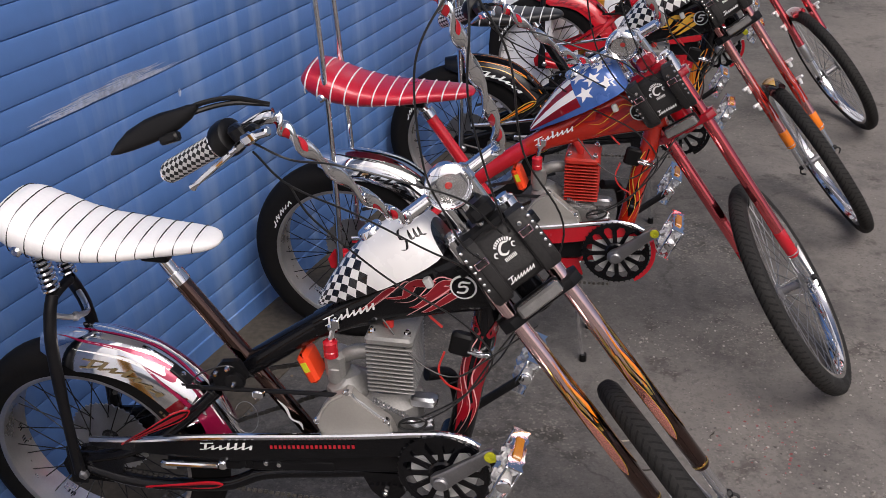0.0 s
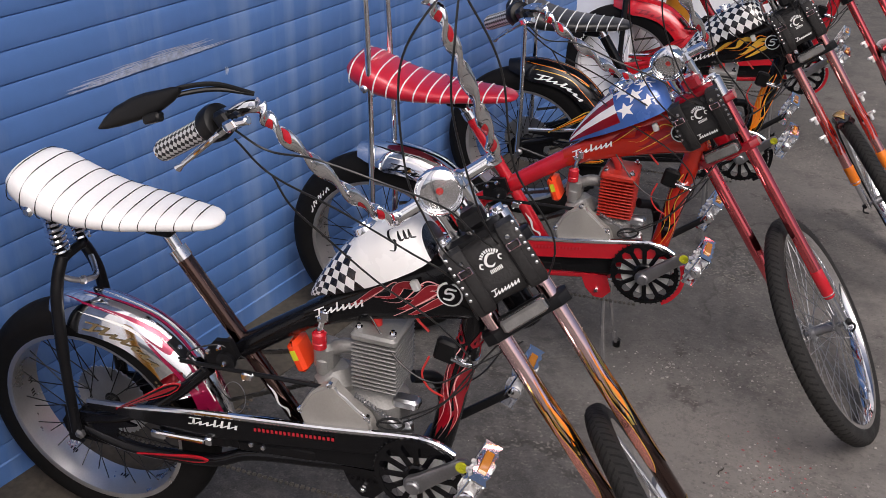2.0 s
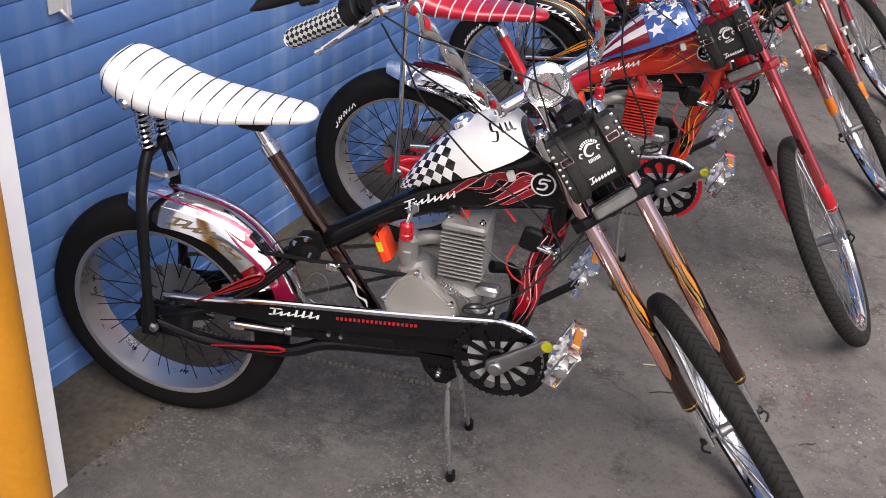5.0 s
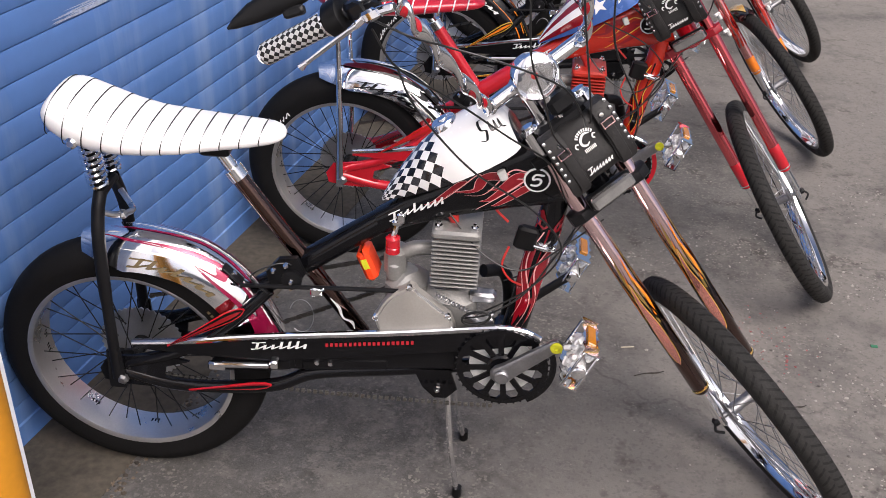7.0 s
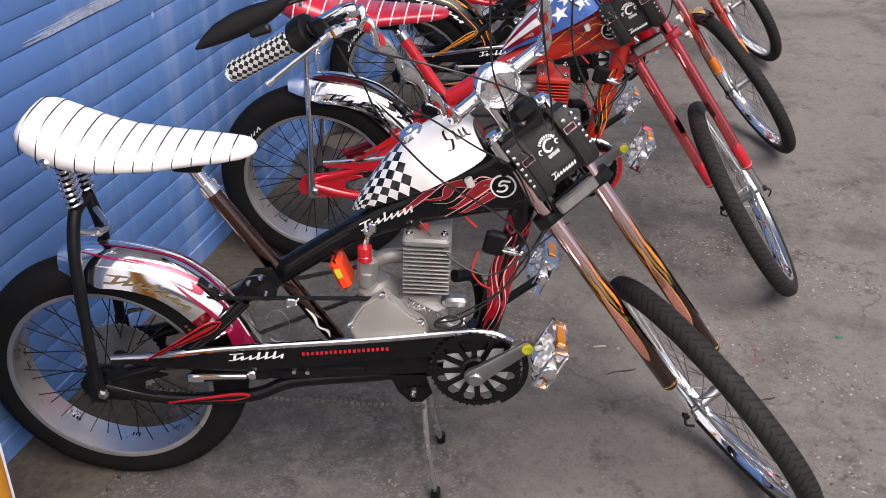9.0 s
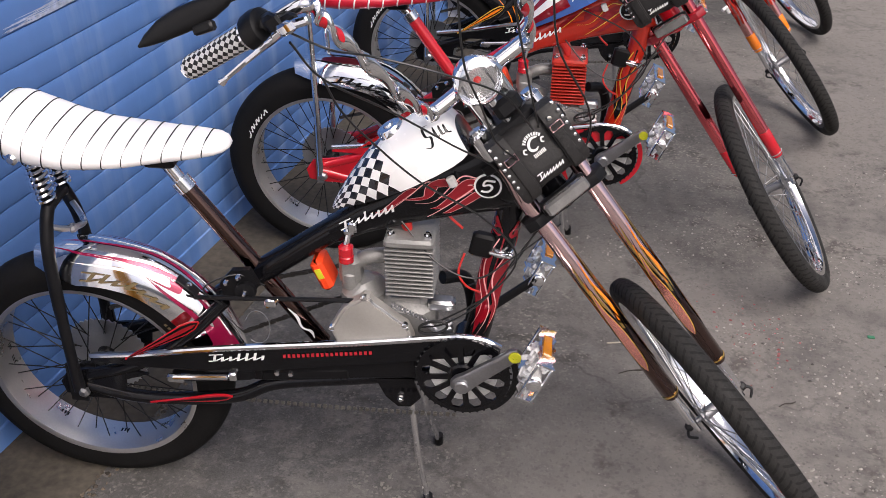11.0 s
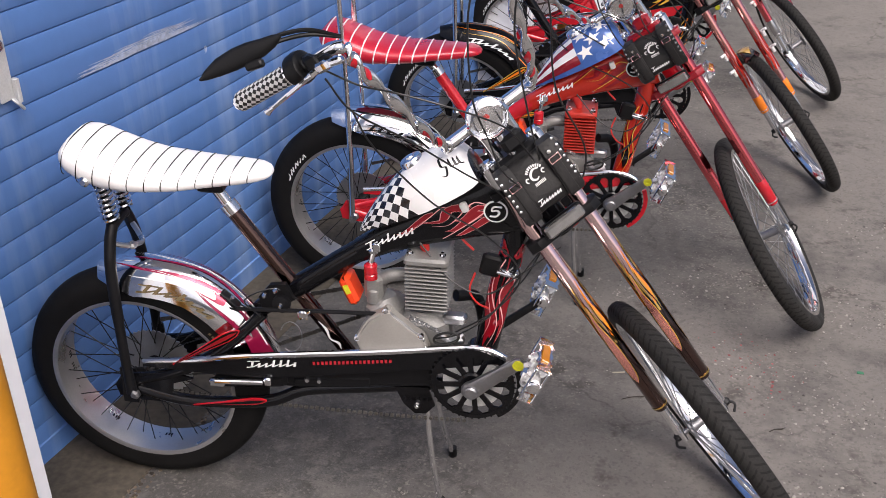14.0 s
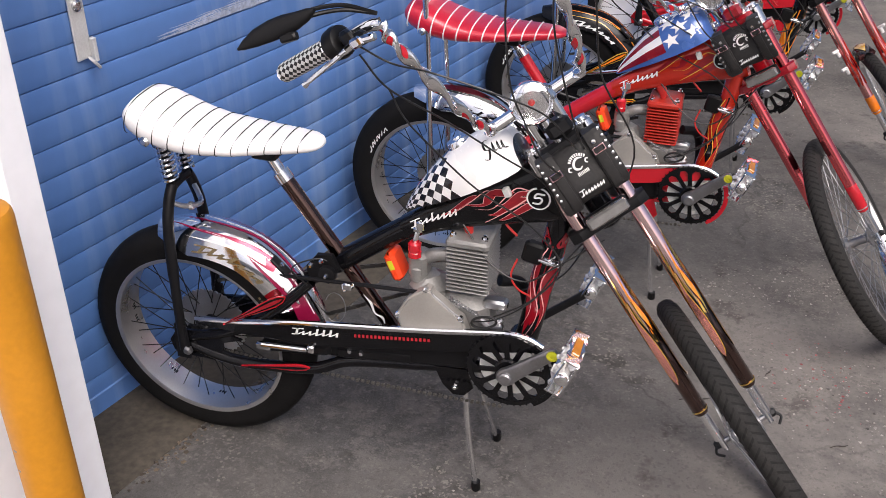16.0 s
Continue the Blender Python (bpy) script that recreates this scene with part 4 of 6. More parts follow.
def bicycle(paint, paint_label, place, options):
    steer(options.get("turn", 0.0))
    FAT["tyre"] = options.get("fat", 0.0)
    AXLE, DOWN, AHEAD = STEER["axle"], STEER["down"], STEER["ahead"]
    bike = thing("motor_bicycle", paint_label, "motor bicycle", "row of parked bicycles")
    o = options
    # wheels
    tyre_r = [(0.214, -0.043), (0.223, -0.044), (0.240, -0.0490), (0.256, -0.046), (0.2710, -0.033), (0.2785, -0.015), (0.280, 0.0)]
    tyre_r = [(r + FAT["tyre"] * max(0.0, r - 0.223) / 0.057, h) for r, h in tyre_r]
    tyre_r = tyre_r + [(r, -h) for r, h in tyre_r[-2::-1]] + [(0.210, 0.03), (0.210, -0.03)]
    rim_r = [(0.2180, -0.040), (0.2185, -0.0430), (0.2135, -0.0435), (0.2060, -0.040), (0.2050, -0.02), (0.2020, 0.0), (0.2050, 0.02), (0.2060, 0.042), (0.2135, 0.047), (0.2185, 0.0465), (0.2180, 0.043), (0.2120, 0.036), (0.2120, -0.036)]
    tyre, rim = wheel(bike, "rear", HUB, LEFT, tyre_r, rim_r, 0.030, 0.040, 36, RUBBER, RIM, BLACK_SATIN, 0.0013, 0.205, "wide black rear tyre")

    def wall(u, v):
        a = radians(u * 57.2958)
        return HUB + Vector((math.cos(a) * v, -0.0485 + 60 * (v - 0.236) ** 2 * 0.35, math.sin(a) * v))
    bm = N()
    if o.get("tyre_text"):
        bars(bm, lambda u, v: wall(2.74 - u * 1.0, v), 0.0, 0.226, 0.46, 0.024, 8, 0.4)
        part("lettering", bm, LETTER, tyre, "raised white lettering")
    else:
        bars(bm, lambda u, v: wall(0.78 - u * 1.0, v), 0.06, 0.229, 0.30, 0.013, 7, 0.0)
        part("lettering", bm, GOLD_WORN, tyre, "worn gold lettering")
    for a in (3.05, 3.22, 4.05, 4.72, 5.2):
        bm = N()
        for k in range(3):
            q = a + k * 0.035
            p = HUB + Vector((math.cos(q) * 0.2045, 0.012, math.sin(q) * 0.2045))
            rad = Vector((math.cos(q), 0, math.sin(q)))
            block(bm, p - rad * 0.0004, (0.0012, 0.018, 0.0035), (rad, LEFT, rad.cross(LEFT)), 0.0003)
        part("sticker", bm, BLACK, rim)
    for a, b, w, mats in (((0.052, 0.330), (0.213, 0.435), 0.017, o.get("leaf", (RED, BLACK, RED_DARK))), ((0.085, 0.222), (0.257, 0.254), 0.013, o.get("leaf", (RED, RED_DARK, BLACK)))):
        a, b = Vector(a), Vector(b)
        n2 = Vector((-(b - a).y, (b - a).x)).normalized()
        root = None
        for k, (shrink, mat) in enumerate(zip((1.0, 0.76, 0.36), mats)):
            half = [(0.0, 0.1), (0.15, 0.25), (0.4, 0.45), (0.62, 0.8), (0.8, 1.0), (0.93, 0.75), (1.0, 0.15)]
            out = [a.lerp(b, 0.16 * (1 - shrink) + f * (1 - 0.22 * (1 - shrink))) + n2 * g * w * shrink * 0.7 for f, g in half]
            out += [a.lerp(b, 0.16 * (1 - shrink) + f * (1 - 0.22 * (1 - shrink))) - n2 * g * w * shrink * 0.7 for f, g in half[::-1]]
            bm = N()
            plate(bm, out, lambda u, v: Vector((u, -0.0865 - 0.0012 * k, v)), (0, 0.003, 0))
            leaf = part("flame_leaf", bm, mat, root or bike, "" if root else "flame-shaped painted frame plate")
            root = root or leaf
    # rear sprockets, drum and axle
    bm = N()
    n = 44
    ring = []
    for k in range(n * 2):
        r = 0.091 if k % 2 else 0.086
        a = math.pi * k / n
        ring.append((r * math.cos(a), r * math.sin(a)))
    plate(bm, ring, lambda u, v: HUB + Vector((u, 0.030, v)), (0, 0.003, 0))
    part("drive_sprocket", bm, ALU, rim)
    bm = N()
    lathe(bm, [(0.036, 0), (0.036, 0.006), (0.030, 0.008), (0.030, 0.014), (0.018, 0.018)], HUB + Vector((0, -0.036, 0)), (0, -1, 0), 18)
    for k in range(9):
        a = 2 * math.pi * k / 9
        lathe(bm, [(0.006, 0), (0.006, 0.01)], HUB + Vector((math.cos(a) * 0.034, -0.036, math.sin(a) * 0.034)), (0, -1, 0), 8)
    part("freewheel", bm, BLACK_SATIN, rim)
    bm = N()
    rod(bm, HUB - LEFT * 0.092, HUB + LEFT * 0.092, 0.007, 10)
    lathe(bm, [(0.012, 0), (0.012, 0.008), (0.006, 0.012)], HUB - LEFT * 0.086, (0, -1, 0), 6)
    part("rear_axle", bm, STEEL, bike)
    mudguard(bike, o["guard"], o["guard_flames"], o["guard_letters"], o["guard_label"])

    # frame: tubes, stays, neck
    bm = N()
    tube(bm, spline([(0.235, 0, 0.44), (0.30, 0, 0.488), (0.40, 0, 0.562), (0.475, 0, 0.615)], 6), [0.020] * 6 + [0.0235] * 13, 18)
    for s in (-1, 1):
        tube(bm, spline([(-0.056, s * 0.070, 0.264), (0.07, s * 0.070, 0.308), (0.17, s * 0.062, 0.375), (0.25, s * 0.03, 0.448)], 6), 0.013, 12)
        tube(bm, spline([(-0.056, s * 0.070, 0.246), (0.075, s * 0.070, 0.222), (0.25, s * 0.066, 0.238), (0.34, s * 0.05, 0.268), (0.50, s * 0.036, 0.285), (0.71, s * 0.030, 0.318)], 6), 0.014, 12)
        plate(bm, [(-0.090, 0.224), (-0.097, 0.253), (-0.077, 0.284), (-0.02, 0.292), (0.035, 0.300), (0.09, 0.288), (0.040, 0.270), (0.036, 0.244), (0.09, 0.224), (0.01, 0.216), (-0.05, 0.217)], lambda u, v: Vector((u, s * 0.075 - 0.003, v)), (0, 0.006, 0))
    plate(bm, [(0.537, 0.30), (0.61, 0.305), (0.625, 0.258), (0.605, 0.234), (0.580, 0.232), (0.556, 0.256)], lambda u, v: Vector((u, -0.052, v)), (0, 0.005, 0))
    lathe(bm, [(0.026, -0.045), (0.03, -0.043), (0.03, 0.043), (0.026, 0.045)], BB, LEFT, 20)
    frame_ob = part("frame", bm, o.get("stays", paint), bike)
    bm = N()
    block(bm, (0.455, -0.032, 0.320), (0.34, 0.050, 0.062), ((0.993, 0, 0.115), LEFT, (-0.115, 0, 0.993)), 0.008)
    block(bm, (0.40, -0.032, 0.300), (0.18, 0.056, 0.030), ((0.993, 0, 0.115), LEFT, (-0.115, 0, 0.993)), 0.006)
    block(bm, (0.215, -0.052, 0.284), (0.17, 0.030, 0.034), ((0.993, 0, 0.115), LEFT, (-0.115, 0, 0.993)), 0.010)
    part("chain_box", bm, BLACK_SATIN, bike, "black steel box behind the chain guard")
    bm = N()
    rings = []
    for x, z, h, w in [tuple(np.interp(q, range(len(NECK)), [n[k] for n in NECK]) for k in range(4)) for q in np.linspace(0, len(NECK) - 1, 21)]:
        rings.append([Vector((float(x) - 0.4 * float(h) * math.sin(a), float(w) * math.copysign(abs(math.cos(a)) ** 0.6, math.cos(a)), float(z) + 0.92 * float(h) * math.copysign(abs(math.sin(a)) ** 0.7, math.sin(a)))) for a in [2 * math.pi * j / 24 for j in range(24)]])
    loft(bm, rings)
    neck = part("neck", bm, o["neck"], bike, "", 50)
    for k, (mat, lines) in enumerate(o["neck_flames"]):
        for line, widths in lines:
            bm = N()
            strip(bm, lambda u, v: neck_at(u, v * 10, -1, 0.0010 + 0.0004 * k), line, widths, 6)
            part("flame", bm, mat, neck)
    bm = N()
    bars(bm, lambda u, v: neck_at(u, v * 10, -1, 0.0016), 0.490, 0.004, 0.100, 0.056, 8, 0.1)
    part("lettering", bm, LETTER, neck)
    bm = N()
    lathe(bm, [(0.024, 0), (0.024, 0.0012), (0.0215, 0.0014)], neck_at(0.745, 0.0, -1, 0.0008), (0, -1, 0), 28)
    badge = part("badge", bm, LETTER, bike, "round black and white frame badge")
    bm = N()
    lathe(bm, [(0.0205, 0), (0.0205, 0.0006)], neck_at(0.745, 0.0, -1, 0.0024), (0, -1, 0), 28)
    part("badge_face", bm, BLACK, badge)
    bm = N()
    c = neck_at(0.745, 0.0, -1, 0.0034)
    strip(bm, lambda u, v: c + Vector((u + 0.25 * v, 0, v)), [(0.010, 0.0105), (-0.006, 0.0105), (-0.0075, 0.0015), (0.002, 0.003), (0.0075, -0.0015), (0.005, -0.009), (-0.003, -0.0105), (-0.009, -0.0095)], [0.0020, 0.0022, 0.0020, 0.0020, 0.0022, 0.0022, 0.0020, 0.0018], 5)
    part("badge_mark", bm, LETTER, badge)
    # head tube and down tube
    bm = N()
    rod(bm, fk(0, -0.035, -0.01), fk(0, -0.035, 0.185), 0.026, 20, 0.003)
    part("head_tube", bm, o.get("head", paint), bike)
    line = spline([(0.785, 0, 0.70), (0.776, 0, 0.63), (0.758, 0, 0.55), (0.742, 0, 0.46), (0.728, 0, 0.39), (0.716, 0, 0.345)], 6)
    bm = N()
    tube(bm, line, 0.0245, 18)
    down = part("down_tube", bm, o["down"], bike)

    def on_down(u, v):
        f = min(max(u, 0.0), 0.999) * (len(line) - 1)
        i = int(f)
        p = line[i].lerp(line[i + 1], f - i)
        t = (line[i + 1] - line[i]).normalized()
        fwd = LEFT.cross(t)
        a = v * 10
        return p + (LEFT * -math.cos(a) + fwd * math.sin(a)) * 0.0256
    for mat, lines in o["down_flames"]:
        for ln, widths in lines:
            bm = N()
            strip(bm, on_down, ln, widths, 6)
            part("flame", bm, mat, down)
    # fittings on the frame: cable clip, chain tensioner, loose wire
    bm = N()
    block(bm, (0.684, -0.040, 0.744), (0.014, 0.012, 0.020), ((0.9, 0, 0.43), LEFT, (-0.43, 0, 0.9)), 0.002)
    part("cable_clip", bm, GALVANISED, bike)
    bm = N()
    plate(bm, [(0.255, 0.470), (0.300, 0.462), (0.325, 0.500), (0.310, 0.535), (0.275, 0.530), (0.250, 0.500)], lambda u, v: Vector((u, -0.046, v)), (0, 0.012, 0))
    lathe(bm, [(0.020, 0), (0.020, 0.010), (0.014, 0.012)], (0.300, -0.046, 0.490), (0, -1, 0), 18)
    tensioner = part("tensioner", bm, BLACK_SATIN, bike, "black chain tensioner bracket")
    for x, z in ((0.268, 0.512), (0.300, 0.490), (0.292, 0.526)):
        bm = N()
        lathe(bm, [(0.006, 0), (0.006, 0.004), (0.003, 0.010)], (x, -0.056, z), (0, -1, 0), 6)
        part("bolt", bm, CHROME, tensioner)
    bm = N()
    block(bm, (0.348, -0.058, 0.474), (0.022, 0.016, 0.018), bevel=0.003)
    rod(bm, (0.340, -0.060, 0.462), (0.365, -0.060, 0.484), 0.004, 8, 0.001)
    part("cable_anchor", bm, CHROME, bike)
    bm = N()
    tube(bm, [Vector((0.318 + 0.024 * math.cos(g), -0.062 + 0.006 * math.sin(g), 0.415 + 0.034 * math.sin(g))) for g in [-2.2 + 0.26 * k for k in range(20)]], 0.0008, 6)
    part("wire", bm, STEEL, bike, "thin loose wire loop")
    bm = N()
    p0 = fender_at(46, -0.30, 0.001)
    n0 = (p0 - HUB).normalized()
    block(bm, p0 + n0 * 0.002, (0.050, 0.024, 0.006), (n0.cross(LEFT), LEFT, n0), 0.002)
    guard_plate = part("guard_bracket", bm, BLACK_SATIN, bike, "black mudguard bracket")
    bm = N()
    lathe(bm, [(0.006, 0), (0.005, 0.004), (0.002, 0.005)], p0 + n0 * 0.004, n0, 10)
    part("bolt", bm, CHROME, guard_plate)
    # clamp and ignition box
    bm = N()
    lathe(bm, [(0.0250, -0.008), (0.0268, -0.007), (0.0268, 0.007), (0.0250, 0.008)], line[9], line[10] - line[8], 24)
    block(bm, line[9] + Vector((0.012, -0.028, 0.0)), (0.024, 0.010, 0.010), bevel=0.002)
    rod(bm, line[9] + Vector((-0.018, -0.030, 0.006)), line[9] + Vector((0.030, -0.030, -0.004)), 0.0035, 8, 0.001)
    part("clamp", bm, CHROME, bike, "bright hose clamp")
    bm = N()
    block(bm, (0.736, -0.014, 0.603), (0.042, 0.022, 0.048), ((0.98, 0, -0.2), LEFT, (0.2, 0, 0.98)), 0.005)
    part("ignition_box", bm, PLASTIC, bike, "black ignition box")
    bm = N()
    tube(bm, spline([(0.70, -0.01, 0.632), (0.675, -0.012, 0.66), (0.66, 0.0, 0.69)], 5), 0.0026, 6)
    part("wire", bm, BOOT_RED, bike)
    bm = N()
    tube(bm, spline([(0.705, -0.02, 0.585), (0.695, -0.03, 0.55), (0.71, -0.03, 0.52), (0.735, -0.02, 0.50)], 5), 0.0022, 6)
    part("wire", bm, BOOT_RED, bike)

    # seat on its pillar and struts
    rise = o.get("rise", 0.0)
    bm = N()
    rod(bm, (0.428, 0, 0.340), (0.192, 0, 0.684), 0.0165, 18, 0.002)
    pillar = part("seat_tube", bm, o["pillar"], bike)
    bm = N()
    strip(bm, lambda u, v: Vector((0.428 - 0.236 * u + v * 2, -0.0172 + 18 * v * v, 0.340 + 0.344 * u + v * 1.3)), [(0.06, 0), (0.10, 0.002), (0.14, -0.002), (0.2, 0.001), (0.26, 0)], [0.0003, 0.0014, 0.0010, 0.0014, 0.0003], 5)
    part("flourish", bm, LETTER, pillar)
    bm = N()
    rod(bm, (0.194, 0, 0.681), (0.156, 0, 0.742 + rise), 0.0125, 16, 0.001)
    lathe(bm, [(0.019, -0.012), (0.019, 0.012)], (0.192, 0, 0.684), (-0.56, 0, 0.82), 18)
    part("seat_post", bm, CHROME, bike)
    seat(bike, o["seat"], o["piping"], rise, o["seat_label"], o.get("seat_long", 1.0), 1.9 if o["piping"] is LETTER else 1.0)
    if o.get("sissy"):
        for s in (-1, 1):
            bm = N()
            tube(bm, spline([(-0.056, s * 0.086, 0.240), (-0.054, s * 0.085, 0.45), (-0.060, s * 0.078, 0.70), (-0.075, s * 0.070, 1.0), (-0.10, s * 0.06, 1.28)], 6), 0.0085, 12)
            plate(bm, [(-0.066, 0.218), (-0.046, 0.218), (-0.047, 0.40), (-0.063, 0.40)], lambda u, v: Vector((u, s * 0.090 - 0.002, v)), (0, 0.004, 0))
            part("back_strut", bm, CHROME, bike, "tall chrome strut")
        bm = N()
        tube(bm, spline([(-0.10, -0.06, 1.28), (-0.108, -0.03, 1.35), (-0.108, 0.03, 1.35), (-0.10, 0.06, 1.28)], 6), 0.0085, 12)
        part("back_hoop", bm, CHROME, bike)
    else:
        bm = N()
        for s in (-1, 1):
            tube(bm, spline([(-0.058, s * 0.086, 0.240), (-0.058, s * 0.084, 0.39), (-0.060, s * 0.072, 0.54), (-0.061, s * 0.052, 0.605), (-0.059, s * 0.032, 0.640)], 6), [0.011] * 8 + [0.0125] * 17, 12)
            plate(bm, [(-0.075, 0.218), (-0.041, 0.218), (-0.044, 0.31), (-0.072, 0.31)], lambda u, v: Vector((u, s * 0.089 - 0.003, v)), (0, 0.006, 0))
        tube(bm, spline([(-0.061, -0.040, 0.628), (-0.055, -0.020, 0.640), (-0.055, 0.020, 0.640), (-0.061, 0.040, 0.628)], 5), 0.010, 10)
        strut = part("strut", bm, BLACK_SATIN, bike, "black forked seat strut")
        for s in (-1, 1):
            bm = N()
            coil(bm, (-0.060, s * 0.032, 0.648), (-0.070, s * 0.034, 0.757), 0.0175, 0.0034, 9)
            part("spring", bm, CHROME, strut, "chrome coil spring")
            bm = N()
            rod(bm, (-0.060, s * 0.032, 0.635), (-0.070, s * 0.034, 0.764), 0.008, 10)
            part("damper", bm, BLACK_SATIN, strut)
        bm = N()
        tube(bm, spline([(-0.060, -0.05, 0.606), (-0.036, -0.03, 0.590), (-0.016, 0.0, 0.585), (-0.036, 0.03, 0.590), (-0.060, 0.05, 0.606)], 5), 0.006, 8)
        lathe(bm, [(0.010, 0), (0.010, 0.006), (0.005, 0.012)], (-0.028, -0.02, 0.584), (0.2, -0.3, 1), 8)
        part("bracket", bm, CHROME_DULL, strut)

    # drive side: chain guard, chainring, cranks, chains
    edge = [(-0.02, 0.328), (0.09, 0.342), (0.23, 0.368), (0.50, 0.407), (0.66, 0.434), (0.71, 0.440), (0.748, 0.436), (0.778, 0.421)]
    low_edge = [(0.777, 0.408), (0.74, 0.404), (0.70, 0.394), (0.60, 0.374), (0.42, 0.342), (0.24, 0.312), (0.10, 0.312), (-0.02, 0.316)]
    bm = N()
    plate(bm, edge + low_edge, lambda u, v: Vector((u, -0.083, v)), (0, 0.010, 0))
    guard = part("chain_guard", bm, o["chain_guard"], bike, o["chain_guard_label"], 20)
    bm = N()
    tube(bm, [Vector((p.x, -0.0795, p.y)) for p in spline([(a, b, 0) for a, b in edge], 6)], 0.0068, 10)
    part("chrome_edge", bm, CHROME, guard)
    bm = N()
    bars(bm, lambda u, v: Vector((u, -0.0845, 0.340 + (u - 0.23) * 0.135 + v)), 0.228, 0.0, 0.112, 0.018, 7)
    part("lettering", bm, LETTER, guard)
    bm = N()
    bars(bm, lambda u, v: Vector((u, -0.0845, 0.342 + (u - 0.23) * 0.145 + v)), 0.368, 0.0, 0.175, 0.0085, 19, 0.0)
    part("lettering", bm, LETTER_RED, guard)
    bm = N()
    arc = [(0.104, 22 - 8 * k) for k in range(11)] + [(0.092, -58 + 8 * k) for k in range(11)]
    plate(bm, [(r * math.cos(radians(g)), r * math.sin(radians(g))) for r, g in arc], lambda u, v: Vector((BB.x + u, -0.080, BB.z + v)), (0, 0.008, 0))
    part("guard_hook", bm, o["chain_guard"], guard)
    bm = N()
    n, c = 12, BB + Vector((0, -0.088, 0))

    def ring_at(r, a, y=0.0):
        return c + Vector((math.cos(a) * r, y, math.sin(a) * r))
    lathe(bm, [(0.078, -0.0025), (0.088, -0.002), (0.088, 0.002), (0.078, 0.0025)], c, LEFT, 72, closed=True)
    lathe(bm, [(0.030, 0.004), (0.030, -0.003), (0.026, -0.006), (0.003, -0.006)], c, LEFT, 28)
    for k in range(n):
        a = 2 * math.pi * k / n + 0.1
        pts = [(0.028, -0.20), (0.05, -0.11), (0.068, -0.085), (0.0795, -0.20), (0.0795, 0.20), (0.068, 0.085), (0.05, 0.11), (0.028, 0.20)]
        lo = [bm.verts.new(ring_at(r, a + d, -0.0018)) for r, d in pts]
        hi = [bm.verts.new(ring_at(r, a + d, 0.0018)) for r, d in pts]
        bm.faces.new(lo)
        bm.faces.new(hi[::-1])
        for i in range(len(pts)):
            j = (i + 1) % len(pts)
            bm.faces.new((lo[i], hi[i], hi[j], lo[j]))
    for k in range(40):
        a = 2 * math.pi * k / 40
        block(bm, ring_at(0.0895, a), (0.005, 0.003, 0.004), (Vector((math.cos(a), 0, math.sin(a))), LEFT, Vector((-math.sin(a), 0, math.cos(a)))), 0.001)
    part("chainring", bm, o.get("ring", BLACK), bike, "slotted black chainring")
    bm = N()
    lathe(bm, [(0.064, -0.001), (0.064, 0.001)], c + LEFT * 0.008, LEFT, 40)
    part("ring_backing", bm, GALVANISED, bike)
    bm = N()
    d = Vector((0.096, 0, 0.088))
    u = d.normalized()
    w = LEFT.cross(u)
    rings = []
    for f, half, th in ((-0.16, 0.010, 0.006), (-0.1, 0.018, 0.008), (0.0, 0.021, 0.009), (0.15, 0.018, 0.008), (0.85, 0.0135, 0.0065), (1.0, 0.0135, 0.0065), (1.08, 0.008, 0.005)):
        p = BB + Vector((0, -0.108 - 0.012 * f, 0)) + d * f
        rings.append(around(p, w, LEFT, half, th, 14, 3.5))
    loft(bm, rings)
    lathe(bm, [(0.015, 0), (0.015, 0.006), (0.012, 0.009)], BB + Vector((0, -0.115, 0)), (0, -1, 0), 20)
    crank = part("crank", bm, STEEL, bike, "grey steel crank arm")
    bm = N()
    lathe(bm, [(0.0045, 0.0005), (0.0045, 0.003), (0.0115, 0.003), (0.0115, 0)], BB + Vector((0, -0.128, 0)) + d, (0, -1, 0), 16)
    part("sticker", bm, LIME, crank)
    pedal(bike, (0.845, -0.172, 0.467), -1)
    bm = N()
    rings = []
    for f in (-0.1, 0.1, 0.9, 1.05):
        rings.append(around(BB + Vector((0.118 * f, 0.085 + 0.03 * f, 0.085 * f)), Vector((-0.58, 0, 0.81)), LEFT, 0.009, 0.006, 12, 3.0))
    loft(bm, rings)
    part("crank", bm, BLACK_SATIN, bike)
    pedal(bike, BB + Vector((0.128, 0.160, 0.092)), 1)
    for a, b, sag in (((0.70, -0.088, 0.256), (0.02, -0.060, 0.236), 0.008), ((0.68, -0.068, 0.412), (0.02, -0.050, 0.304), 0.0)):
        bm = N()
        a, b = Vector(a), Vector(b)
        for k in range(56):
            f = (k + 0.5) / 56
            p = a.lerp(b, f) - UP * sag * 4 * f * (1 - f)
            t = (b - a).normalized()
            for s in (-1, 1):
                block(bm, p + LEFT * s * (0.0028 if k % 2 else 0.0016), (0.0078, 0.0013, 0.0062), (t, LEFT, t.cross(LEFT)), 0.0005)
        part("pedal_chain", bm, CHAIN, bike)
    for a, b in (((0.53, 0.066, 0.50), (-0.02, 0.034, 0.36)), ((0.53, 0.066, 0.44), (-0.02, 0.034, 0.184))):
        a, b = Vector(a), Vector(b)
        bm = N()
        t = (b - a).normalized()
        for k in range(44):
            p = a.lerp(b, (k + 0.5) / 44)
            for s in (-1, 1):
                block(bm, p + LEFT * s * (0.003 if k % 2 else 0.0018), (0.0125, 0.0012, 0.008), (t, LEFT, t.cross(LEFT)), 0.0004)
        part("drive_chain", bm, CHAIN, bike)
    bm = N()
